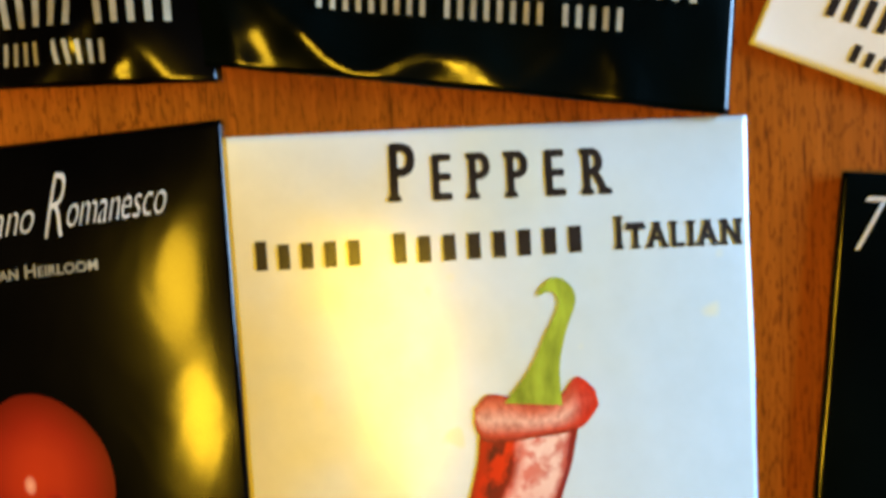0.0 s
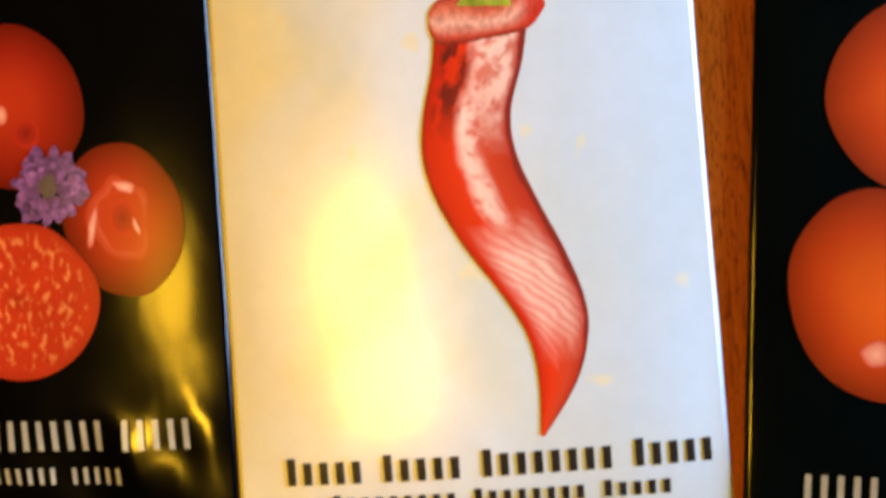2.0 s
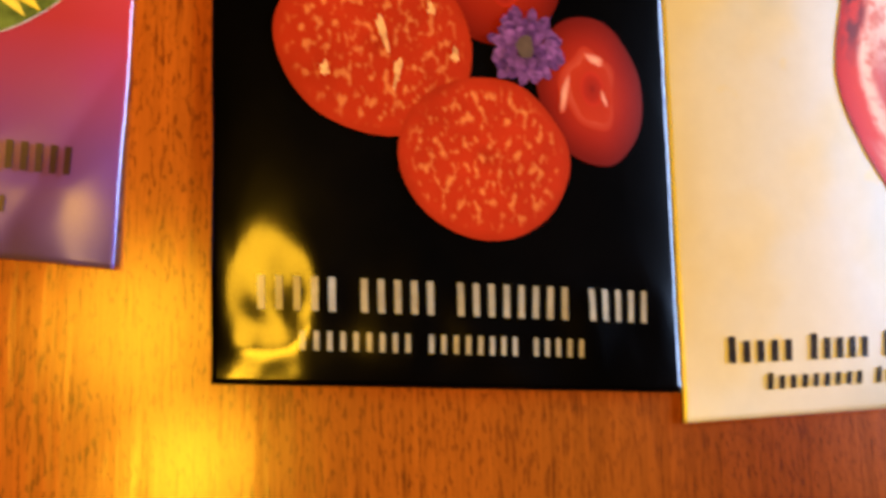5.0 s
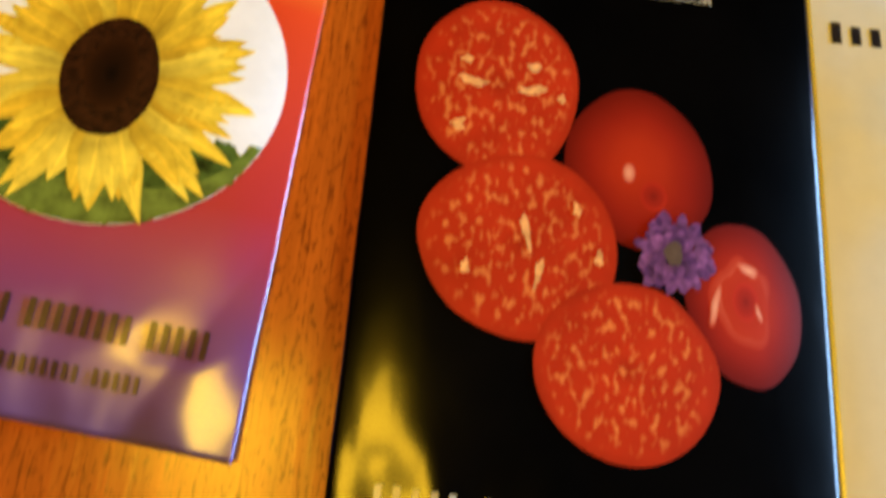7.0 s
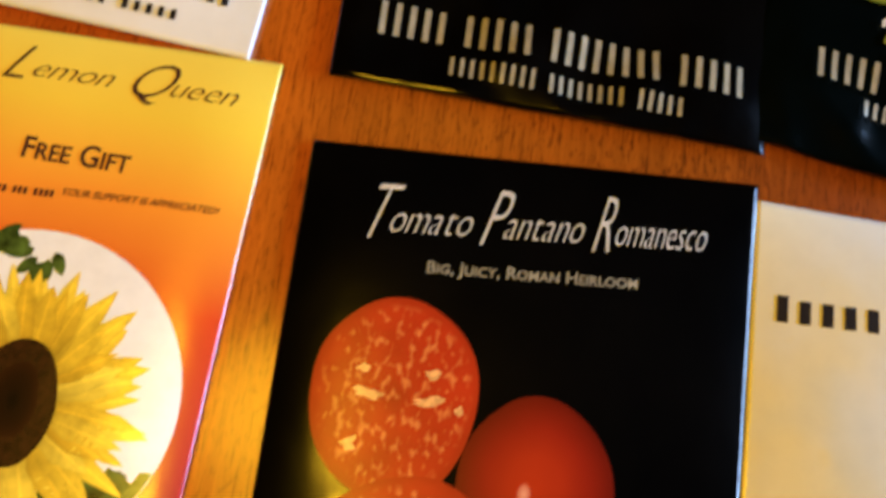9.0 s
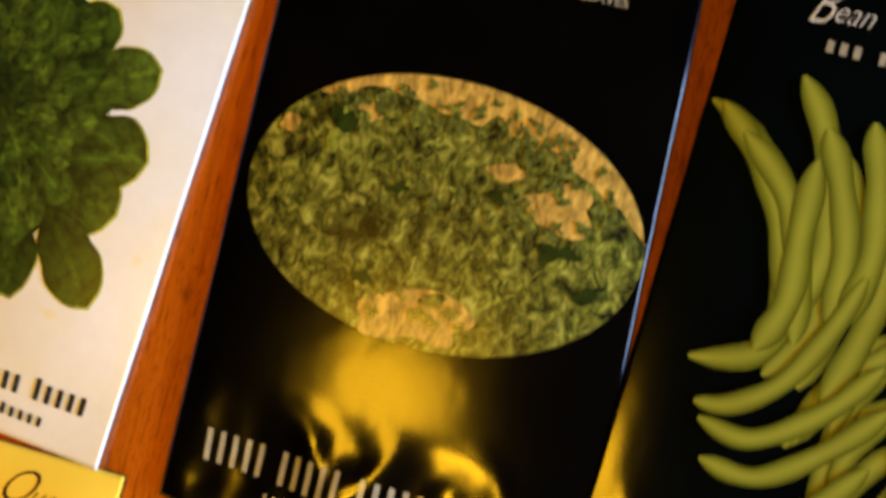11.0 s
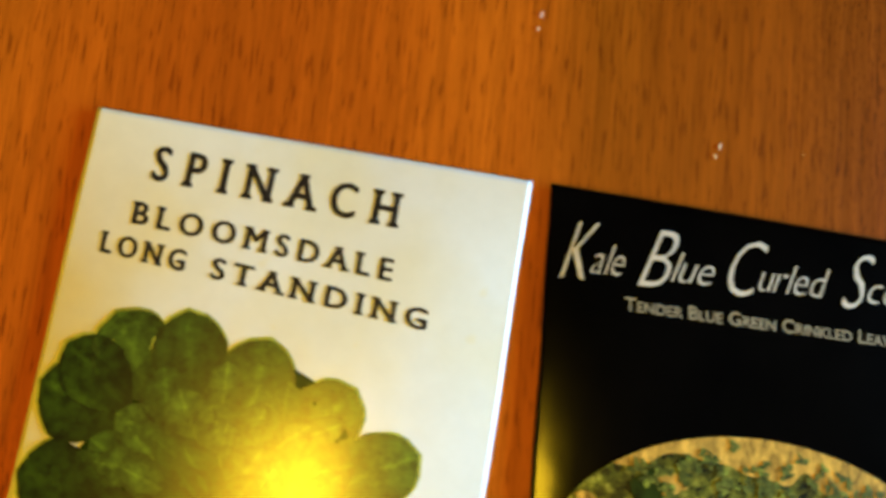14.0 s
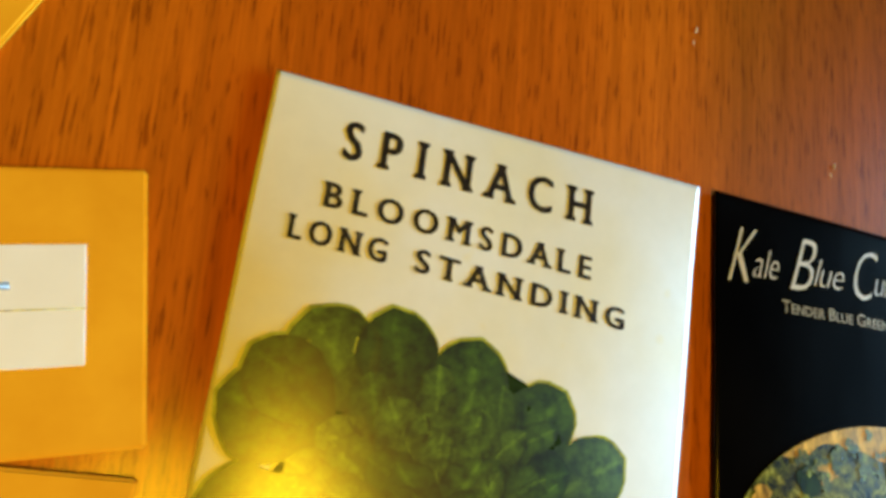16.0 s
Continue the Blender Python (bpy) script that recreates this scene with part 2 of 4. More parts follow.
def pepper_material():
    """Watercolour pepper: u across it, v from its collar to its tip."""
    m = Mat("printed red pepper", 0.28, 0.0, 0.0, 0.2)
    wobble = m.node("ShaderNodeTexNoise", Scale=3.0, Detail=3.0)
    m.link(m.coords("UV", (1, 4, 1)), wobble.inputs["Vector"])
    bent = m.mix(0.12, m.co.outputs["UV"], wobble.outputs["Color"], "ADD")
    sep = m.t.nodes.new("ShaderNodeSeparateXYZ")
    m.link(bent, sep.inputs[0])
    u, v = sep.outputs[0], sep.outputs[1]

    def grey(fac, *stops):
        return m.ramp(fac, *((p, (c, c, c)) for p, c in stops))

    def both(a, b):
        return m.mix(1.0, a, b, "MULTIPLY")

    base = m.ramp(u, (0.03, (0.16, 0.014, 0.006)), (0.13, (0.5, 0.02, 0.003)), (0.4, (0.62, 0.035, 0.004)), (0.75, (0.5, 0.05, 0.014)), (0.98, (0.4, 0.03, 0.01)), (1.08, (0.2, 0.02, 0.012)))
    strokes = m.noise(m.coords("UV", (2.2, 9, 1), 0.25), 2.4, 4.0, 0.6, 0.3)
    upper = both(both(grey(u, (0.42, 0), (0.6, 1), (0.92, 0.9), (1.05, 0)), grey(v, (0.02, 1), (0.22, 0.9), (0.34, 0.35), (0.42, 0))), grey(strokes, (0.38, 0.25), (0.56, 1)))
    streak = both(both(grey(u, (0.4, 0), (0.52, 1), (0.62, 0.9), (0.74, 0)), grey(v, (0.2, 0), (0.3, 1), (0.52, 0.9), (0.6, 0))), grey(strokes, (0.36, 0.3), (0.5, 1)))
    hatch = m.node("ShaderNodeTexWave", Scale=2.6, Distortion=7.0, Detail=3.0)
    m.link(m.coords("UV", (0.8, 6.5, 1), 0.5), hatch.inputs["Vector"])
    lower = both(both(grey(u, (0.16, 0), (0.36, 1), (0.8, 0.9), (1.0, 0)), grey(v, (0.54, 0), (0.64, 1), (0.78, 0.8), (0.9, 0))), grey(hatch.outputs["Fac"], (0.1, 0.5), (0.8, 0.85)))
    pale = m.mix(1.0, m.mix(1.0, upper, streak, "LIGHTEN"), lower, "LIGHTEN")
    c = m.mix(pale, base, (0.8, 0.56, 0.44))
    spots = m.noise(m.coords("UV", (3.0, 8, 1)), 1.6, 3.0)
    dark = both(both(grey(u, (0.1, 0), (0.2, 1), (0.4, 0.9), (0.52, 0)), grey(v, (0.06, 0), (0.13, 1), (0.26, 0.9), (0.36, 0))), grey(spots, (0.42, 0), (0.52, 0.95)))
    m.colour(m.mix(dark, c, (0.06, 0.012, 0.008)))
    return m.m


def collar_material():
    """Rolled painted rim: pale on its upper fold, red at its ends and foot; u from foot to top, v along it."""
    m = Mat("printed pepper collar", 0.28, 0.0, 0.0, 0.2)
    sep = m.t.nodes.new("ShaderNodeSeparateXYZ")
    m.link(m.co.outputs["UV"], sep.inputs[0])
    c = m.ramp(sep.outputs[0], (0.0, (0.14, 0.02, 0.01)), (0.14, (0.5, 0.06, 0.025)), (0.45, (0.72, 0.42, 0.3)), (0.75, (0.6, 0.16, 0.08)), (1.0, (0.36, 0.03, 0.012)))
    ends = m.ramp(sep.outputs[1], (0.0, (0.7, 0.7, 0.7)), (0.08, (0.1, 0.1, 0.1)), (0.7, (0.05, 0.05, 0.05)), (0.84, (0.9, 0.9, 0.9)), (1.0, (1, 1, 1)))
    c = m.mix(ends, c, (0.5, 0.03, 0.01))
    n = m.noise(m.coords("UV", (2, 9, 1)), 2.2, 4.0, 0.6)
    m.colour(m.mix(0.6, c, m.ramp(n, (0.34, (0.5, 0.3, 0.25)), (0.6, (1.15, 1.15, 1.15))), "MULTIPLY"))
    return m.m


def sunset_material(h):
    """Printed film that runs from yellow at its top through red to violet at its foot."""
    m = Mat("yellow to violet film", 0.24, 0.3)
    sep = m.t.nodes.new("ShaderNodeSeparateXYZ")
    m.link(m.co.outputs["Object"], sep.inputs[0])
    r = m.node("ShaderNodeMapRange")
    r.inputs["From Min"].default_value, r.inputs["From Max"].default_value = -h / 2, h / 2
    m.link(sep.outputs[1], r.inputs["Value"])
    c = m.ramp(r.outputs[0], (0.0, (0.1, 0.06, 0.24)), (0.14, (0.17, 0.05, 0.16)), (0.3, (0.4, 0.03, 0.03)), (0.6, (0.66, 0.06, 0.01)), (0.75, (0.85, 0.3, 0.02)), (0.88, (0.85, 0.58, 0.04)), (1.0, (0.85, 0.66, 0.08)))
    n = m.noise(m.coords("Object"), 40.0, 3.0)
    c = m.mix(0.2, c, m.ramp(n, (0.3, (0.7, 0.7, 0.7)), (0.7, (1, 1, 1))), "MULTIPLY")
    wrinkle = m.noise(m.coords("Object", (1, 0.6, 1)), 70.0, 2.0, 0.5, 0.5)
    m.colour(c).bump(wrinkle, 0.12, 0.0012)
    return m.m


WOOD = wood_material()
BLACK_FILM = film_material("black film", (0.0005, 0.0004, 0.0003), (0.0018, 0.0014, 0.001), 0.14, spec=0.3)
GREEN_BLACK_FILM = film_material("green-black film", (0.0004, 0.001, 0.0009), (0.001, 0.0024, 0.0022), 0.14, spec=0.3)
WASH = wash_material("washed white paper", (0.69, 0.72, 0.7), (0.76, 0.66, 0.3), (0.44, 0.55, 0.62), 1.0, 0.23)
CREAM = wash_material("cream paper", (0.78, 0.76, 0.69), (0.76, 0.64, 0.26), (0.72, 0.75, 0.76), 0.6, 0.26)
WHITE_PAPER = wash_material("white paper", (0.74, 0.74, 0.73), (0.72, 0.71, 0.66), (0.66, 0.7, 0.73))
MANILA = film_material("orange kraft paper", (0.68, 0.29, 0.008), (0.78, 0.37, 0.014), 0.6, 60.0, 0.1)
LABEL = film_material("white label", (0.78, 0.76, 0.74), (0.84, 0.83, 0.82), 0.55, 40.0, 0.3)
BLACK_INK = ink("black ink", (0.018, 0.014, 0.012))
BROWN_INK = ink("dark brown ink", (0.05, 0.02, 0.012))
GREY_INK = ink("grey ink", (0.25, 0.24, 0.23))
WHITE_INK = ink("white ink", (0.55, 0.53, 0.49), vary=0.1)
CREAM_INK = ink("cream ink", (0.3, 0.275, 0.2), vary=0.2)
SLICE = flesh_material("printed cut tomato", (0.36, 0.026, 0.004), (0.43, 0.03, 0.005), (0.68, 0.2, 0.045))
TOMATO = flesh_material("printed red tomato", (0.26, 0.014, 0.003), (0.42, 0.03, 0.004), (0.8, 0.4, 0.2), False)
TOMATO_PALE = flesh_material("printed pale tomato shoulder", (0.36, 0.024, 0.005), (0.62, 0.12, 0.05), (0.8, 0.4, 0.2), False, False)
TOMATO_RED = flesh_material("printed tomato hollow", (0.4, 0.03, 0.006), (0.36, 0.024, 0.004), (0.8, 0.4, 0.2), False, False)
ORANGE_TOMATO = flesh_material("printed orange tomato", (0.42, 0.045, 0.001), (0.62, 0.1, 0.002), (0.8, 0.5, 0.2), False)
SHINE = flesh_material("printed pale glint", (0.46, 0.04, 0.008), (0.75, 0.36, 0.22), (0.8, 0.4, 0.2), False, False)
SEED_FLECK = ink("printed pale seeds", (0.72, 0.36, 0.12), vary=0.4, scale=700.0)
PIT = flesh_material("printed tomato scar", (0.44, 0.025, 0.006), (0.2, 0.012, 0.004), (0.8, 0.4, 0.2), False, False)
VIOLET = island_material("printed violet petals", ((0.0, (0.09, 0.025, 0.12)), (1.0, (0.24, 0.08, 0.26))), scale=900.0, depth=0.6, base=0.6)
FLOWER_EYE = ink("printed flower eye", (0.09, 0.06, 0.04))
SPINACH = island_material("printed spinach leaves", ((0.0, (0.016, 0.038, 0.003)), (0.5, (0.035, 0.075, 0.006)), (1.0, (0.065, 0.115, 0.01))), scale=460.0, depth=0.92, rib=0.75, coat=1.0)
LEAF_SHADE = ink("printed dark leaf shade", (0.015, 0.03, 0.004), vary=0.6)
PALE_LEAF = ink("printed pale leaf", (0.22, 0.26, 0.03), vary=0.6, scale=600.0)
LEAF_RIM = ink("printed yellow leaf rim", (0.34, 0.36, 0.04), vary=0.5)
STRAW = ink("printed straw", (0.46, 0.3, 0.06), vary=0.7, scale=700.0, stretch=(1, 0.4, 1))
KALE = island_material("printed kale sprigs", ((0.0, (0.07, 0.1, 0.016)), (0.9, (0.16, 0.19, 0.035)), (1.0, (0.3, 0.4, 0.06))), scale=900.0, depth=0.8, base=0.5)


def kale_material():
    """Photograph of a dense bed of curly leaves, from dark gaps to pale frills."""
    m = Mat("printed kale bed", 0.27)
    big = m.noise(m.coords("Object"), 95.0, 3.0, 0.5, 0.8)
    frill = m.noise(m.coords("Object", (1.1, 0.85, 1)), 330.0, 6.0, 0.75, 0.9)
    cells = m.node("ShaderNodeTexVoronoi", Scale=520.0)
    m.link(m.coords("Object", (1.2, 0.9, 1)), cells.inputs["Vector"])
    c = m.ramp(frill, (0.38, (0.008, 0.01, 0.003)), (0.45, (0.05, 0.058, 0.009)), (0.53, (0.15, 0.16, 0.018)), (0.64, (0.36, 0.37, 0.07)))
    c = m.mix(0.45, c, m.ramp(cells.outputs["Distance"], (0.1, (1.35, 1.35, 1.3)), (0.5, (0.8, 0.8, 0.8)), (0.75, (0.3, 0.3, 0.28))), "MULTIPLY")
    c = m.mix(0.85, c, m.ramp(big, (0.34, (0.1, 0.075, 0.05)), (0.43, (0.85, 0.83, 0.8)), (0.7, (1.15, 1.25, 1.2))), "MULTIPLY")
    m.colour(c)
    return m.m


KALE_BED = kale_material()
BEAN = flesh_material("printed green bean", (0.15, 0.175, 0.012), (0.27, 0.3, 0.032), (0.5, 0.5, 0.1), False)
PEPPER = pepper_material()
STEM = ink("printed green stem", (0.26, 0.31, 0.022), vary=0.45, scale=300.0, stretch=(1, 0.3, 1))
COLLAR = collar_material()
PETAL = island_material("printed yellow petals", ((0.0, (0.68, 0.43, 0.012)), (0.5, (0.82, 0.57, 0.025)), (1.0, (0.86, 0.67, 0.06))), scale=300.0, depth=0.3, base=0.5, rib=0.25)
SEED_DISC = ink("printed brown seed disc", (0.026, 0.008, 0.002), vary=0.6, scale=800.0)
SEED_EYE = flesh_material("printed dark seed centre", (0.028, 0.009, 0.002), (0.004, 0.002, 0.001), (0.1, 0.1, 0.1), False, False)
SKY_PRINT = ink("printed white sky", (0.78, 0.79, 0.8), vary=0.05)
MEADOW = ink("printed green meadow", (0.11, 0.15, 0.02), vary=0.6, scale=240.0)
FOLIAGE = ink("printed dark foliage", (0.05, 0.085, 0.012), vary=0.9, scale=300.0)
PLASTER = film_material("brown plaster", (0.016, 0.012, 0.009), (0.024, 0.018, 0.013), 0.8, 3.0, 0.2)
CRUMB = ink("pale fleck", (0.7, 0.5, 0.25))

MM = 0.001


# ---- building helpers ----
def part(name, bm, material, parent=None, label="", smooth=True):
    mesh = bpy.data.meshes.new(name)
    bm.normal_update()
    bm.to_mesh(mesh)
    bm.free()
    mesh.materials.append(material)
    if smooth:
        for p in mesh.polygons:
            p.use_smooth = True
    ob = new(name, mesh)
    if parent is not None:
        ob.parent = parent
    if label:
        ob["label"] = label
    return ob


def box(x0, x1, y0, y1, z0, z1, bevel=0.0):
    bm = bmesh.new()
    bmesh.ops.create_cube(bm, size=1)
    for v in bm.verts:
        v.co = ((x0 + x1) / 2 + v.co.x * (x1 - x0), (y0 + y1) / 2 + v.co.y * (y1 - y0), (z0 + z1) / 2 + v.co.z * (z1 - z0))
    if bevel:
        bmesh.ops.bevel(bm, geom=bm.edges[:], offset=bevel, segments=2, affect="EDGES")
    return bm


class Packet:
    """A filled seed packet that lies on the table. Its print is laid on the swell of its face; u to the right and v up, in millimetres."""

    def __init__(self, name, x, y, turn, w, h, material, label, swell=2.2, rim=1.6, crumple=0.0, seed=0.0, corner=0.0, lift=0.0, power=5.0, dome=7.0, skew=((0, 0), (0, 0), (0, 0), (0, 0))):
        self.power, self.dome = power, dome
        self.skew = [Vector(c) for c in skew]
        self.w, self.h, self.swell, self.rim, self.crumple, self.seed, self.corner = w, h, swell, rim, crumple, seed, corner
        self.layer = 0.085
        self.ob = tagged(new(name), label, "seed packet", "seed packets on the table")
        self.ob.matrix_world = pose(x * MM, y * MM, lift * MM, 0, 0, turn)
        self.body(material)

    def place(self, u, v):
        """Where (u, v) lies once the sheet is pulled a little out of square; skew: top left, top right, bottom left, bottom right."""
        a, b = u / self.w + 0.5, v / self.h + 0.5
        off = (self.skew[0] * (1 - a) + self.skew[1] * a) * b + (self.skew[2] * (1 - a) + self.skew[3] * a) * (1 - b)
        return u + off.x, v + off.y

    def top(self, u, v):
        a, b = min(1, abs(u) / (self.w / 2)), min(1, abs(v) / (self.h / 2))
        z = self.rim + self.swell * (1 - a ** self.power) * (1 - b ** self.dome)
        z += 0.35 * noise.noise((u * 0.035 + self.seed, v * 0.022, self.seed)) * (1 - a ** 6)
        if self.crumple:
            low = max(0.0, min(1.0, (-v - self.h * 0.28) / (self.h * 0.14)))
            low = low * low * (3 - 2 * low)
            edge = 1 - a ** 8
            ridge = abs(noise.noise((u * 0.05 + self.seed * 3, v * 0.045, 2.0))) + 0.12 * abs(noise.noise((u * 0.13 + self.seed, v * 0.12, 8.0)))
            z += self.crumple * low * edge * (1.0 - 2.6 * ridge + 0.35 * noise.noise((u * 0.11, v * 0.1 + self.seed, 5.0)))
        if self.corner:
            d = max(0.0, (u / (self.w / 2) - v / (self.h / 2) - 1.45) / 0.55)
            z += self.corner * d
        return max(z, 0.25)

    def body(self, material):
        bm = bmesh.new()
        nu, nv = 64, 100
        grid = []
        for j in range(nv + 1):
            row = []
            for i in range(nu + 1):
                s, t = i / nu * 2 - 1, j / nv * 2 - 1
                s, t = math.sin(s * math.pi / 2) * 0.35 + s * 0.65, math.sin(t * math.pi / 2) * 0.2 + t * 0.8
                u, v = s * self.w / 2, t * self.h / 2
                uu = u + 0.22 * noise.noise((self.seed, v * 0.05, 1.0)) * (abs(s) > 0.999)
                x, y = self.place(uu, v)
                row.append(bm.verts.new((x * MM, y * MM, self.top(u, v) * MM)))
            grid.append(row)
        for j in range(nv):
            for i in range(nu):
                bm.faces.new((grid[j][i], grid[j][i + 1], grid[j + 1][i + 1], grid[j + 1][i]))
        ring = [grid[0][i] for i in range(nu + 1)] + [grid[j][nu] for j in range(1, nv + 1)] + [grid[nv][i] for i in range(nu - 1, -1, -1)] + [grid[j][0] for j in range(nv - 1, 0, -1)]
        mid, low = [], []
        for v in ring:
            n = Vector((v.co.x / (self.w / 2), v.co.y / (self.h / 2), 0))
            mid.append(bm.verts.new((v.co.x + n.x * 0.25 * MM, v.co.y + n.y * 0.25 * MM, max(v.co.z - 0.35 * MM, 0.0002))))
            low.append(bm.verts.new((v.co.x * 0.985, v.co.y * 0.99, 0.00005)))
        k = len(ring)
        for a, b in ((ring, mid), (mid, low)):
            for i in range(k):
                bm.faces.new((a[i], b[i], b[(i + 1) % k], a[(i + 1) % k]))
        bm.faces.new(low[::-1])
        part("body", bm, material, self.ob)

    def lay(self, name, bm, material, label="", smooth=True):
        """Lays a flat drawing in (u, v) millimetres on the face."""
        self.layer += 0.013
        for v in bm.verts:
            u, w = max(-self.w / 2 + 0.4, min(self.w / 2 - 0.4, v.co.x)), max(-self.h / 2 + 0.4, min(self.h / 2 - 0.4, v.co.y))
            x, y = self.place(u, w)
            v.co = (x * MM, y * MM, (self.top(u, w) + self.layer + v.co.z) * MM)
        for f in bm.faces:
            if f.normal.z < 0:
                f.normal_flip()
        return part(name, bm, material, self.ob, label, smooth)

    def text(self, words, u0, u1, v0, v1, material, name="title", shear=0.0, small_caps=False, bold=0.0, spacing=1.0, climb=0.0, heavy=0.0, serif=0.0):
        """Lettering that fills the box u0..u1, v0..v1."""
        data = bpy.data.curves.new("lettering", "FONT")
        data.body, data.shear, data.space_character, data.resolution_u, data.offset = words, shear, spacing, 3, bold
        if small_caps:
            data.small_caps_scale = 0.78
            data.body = words
            for i, ch in enumerate(words):
                data.body_format[i].use_small_caps = ch.islower()
        ob = new("lettering", data)
        mesh = bpy.data.meshes.new_from_object(ob.evaluated_get(bpy.context.evaluated_depsgraph_get()))
        bm = bmesh.new()
        bm.from_mesh(mesh)
        bpy.data.objects.remove(ob)
        bpy.data.meshes.remove(mesh)
        if serif:
            ends = []
            for e in bm.edges:
                p, q = e.verts[0].co, e.verts[1].co
                if len(e.link_faces) == 1 and abs(p.y - q.y) < 0.0005 and 0.03 < abs(p.x - q.x) < 0.2:
                    up = 1 if e.link_faces[0].calc_center_median().y > p.y else -1
                    ends.append((min(p.x, q.x), max(p.x, q.x), p.y, up))
            for x0, x1, y, up in ends:
                y1 = y + up * serif
                corners = ((x0 - serif, y), (x1 + serif, y), (x1 + serif * 0.6, y1), (x0 - serif * 0.6, y1))
                bm.faces.new([bm.verts.new((*c, 0.0)) for c in (corners if up > 0 else corners[::-1])])
        xs, ys = [v.co.x for v in bm.verts], [v.co.y for v in bm.verts]
        ax, ay = (u1 - u0) / (max(xs) - min(xs)), (v1 - v0) / (max(ys) - min(ys))
        x0, y0 = min(xs), min(ys)
        for v in bm.verts:
            u = u0 + (v.co.x - x0) * ax
            v.co = (u, v0 + (v.co.y - y0) * ay + climb * (u - u0), 0)
        if heavy:
            for k, (du, dv) in enumerate(((-1, 0), (1, 0), (0, -0.5), (0, 0.5))):
                twin = bmesh.ops.duplicate(bm, geom=bm.verts[:] + bm.edges[:] + bm.faces[:]) if k == 0 else bmesh.ops.duplicate(bm, geom=first)
                if k == 0:
                    first = [g for g in twin["geom"]]
                for v in (g for g in twin["geom"] if isinstance(g, bmesh.types.BMVert)):
                    v.co += Vector((heavy * (du + (1 if k else 0)), heavy * dv, 0.004 * (k + 1)))
        bmesh.ops.triangulate(bm, faces=bm.faces[:])
        for _ in range(2):
            far = [e for e in bm.edges if e.calc_length() > 2.2]
            if far:
                bmesh.ops.subdivide_edges(bm, edges=far, cuts=1)
        bmesh.ops.triangulate(bm, faces=bm.faces[:])
        bm.normal_update()
        return tagged(self.lay(name, bm, material), kind="stuff")

    def slanting(self, words, u0, u1, v0, v1, material, name="title", low=0.58, thin=-0.015, climb=0.0):
        """Slanting lettering with tall capitals and low small letters."""
        bm = bmesh.new()
        x = 0.0
        for k, ch in enumerate(words):
            if ch == " ":
                x += 0.24
                continue
            data = bpy.data.curves.new("lettering", "FONT")
            data.body, data.shear, data.resolution_u, data.offset = ch, 0.42, 3, thin
            ob = new("lettering", data)
            mesh = bpy.data.meshes.new_from_object(ob.evaluated_get(bpy.context.evaluated_depsgraph_get()))
            f = 1.0 if ch.isupper() else low
            wide = 0.8 if ch.isupper() else low * 0.95
            x0 = min(v.co.x - 0.42 * v.co.y for v in mesh.vertices)
            x1 = max(v.co.x - 0.42 * v.co.y for v in mesh.vertices)
            start = len(bm.verts)
            bm.from_mesh(mesh)
            bm.verts.ensure_lookup_table()
            drop = -0.1 if ch.isupper() else 0.0
            for v in bm.verts[start:]:
                straight = v.co.x - 0.42 * v.co.y
                y = v.co.y * f * (1.1 if ch.isupper() else 1.0) + drop
                v.co = (x + (straight - x0) * wide + 0.42 * y, y, 0)
            x += (x1 - x0) * wide + 0.055
            bpy.data.objects.remove(ob)
            bpy.data.meshes.remove(mesh)
        xs, ys = [v.co.x for v in bm.verts], [v.co.y for v in bm.verts]
        x0, y0, ax, ay = min(xs), min(ys), (u1 - u0) / (max(xs) - min(xs)), (v1 - v0) / (max(ys) - min(ys))
        for v in bm.verts:
            u = u0 + (v.co.x - x0) * ax
            v.co = (u, v0 + (v.co.y - y0) * ay + climb * (u - u0), 0)
        bmesh.ops.triangulate(bm, faces=bm.faces[:])
        for _ in range(2):
            far = [e for e in bm.edges if e.calc_length() > 2.2]
            if far:
                bmesh.ops.subdivide_edges(bm, edges=far, cuts=1)
        bmesh.ops.triangulate(bm, faces=bm.faces[:])
        bm.normal_update()
        return tagged(self.lay(name, bm, material), kind="stuff")

    def bars(self, counts, u0, u1, v0, v1, material, name="maker_line", fill=0.62, rise=0.0, first=1.0):
        """A line of plain bars, one for each letter, in words of the given lengths."""
        total = sum(counts) + 0.9 * (len(counts) - 1)
        step = (u1 - u0) / total
        bm = bmesh.new()
        u = u0
        for c in counts:
            for i in range(c):
                top = v1 if i == 0 else v0 + (v1 - v0) * first
                a, b = u + step * (1 - fill) / 2, u + step * (1 + fill) / 2
                d0, d1 = rise * (a - u0), rise * (b - u0)
                bm.faces.new([bm.verts.new(p) for p in ((a, v0 + d0, 0), (b, v0 + d1, 0), (b, top + d1, 0), (a, top + d0, 0))])
                u += step
            u += 0.9 * step
        bmesh.ops.subdivide_edges(bm, edges=[e for e in bm.edges if e.calc_length() > 2.2], cuts=1)
        bm.normal_update()
        return tagged(self.lay(name, bm, material), kind="stuff")

    def oval(self, name, cu, cv, ru, rv, material, turn=0.0, wobble=0.0, label="", inside=0.0, seed=0.0):
        """A filled oval whose UV runs from 0 at the rim to 1 in the middle."""
        bm = bmesh.new()
        add_oval(bm, cu, cv, ru, rv, turn, wobble, inside, seed)
        return self.lay(name, bm, material, label)

    def strip(self, name, left, right, material, label="", steps=48, across=8):
        bm = bmesh.new()
        add_strip(bm, left, right, steps, across)
        return self.lay(name, bm, material, label)


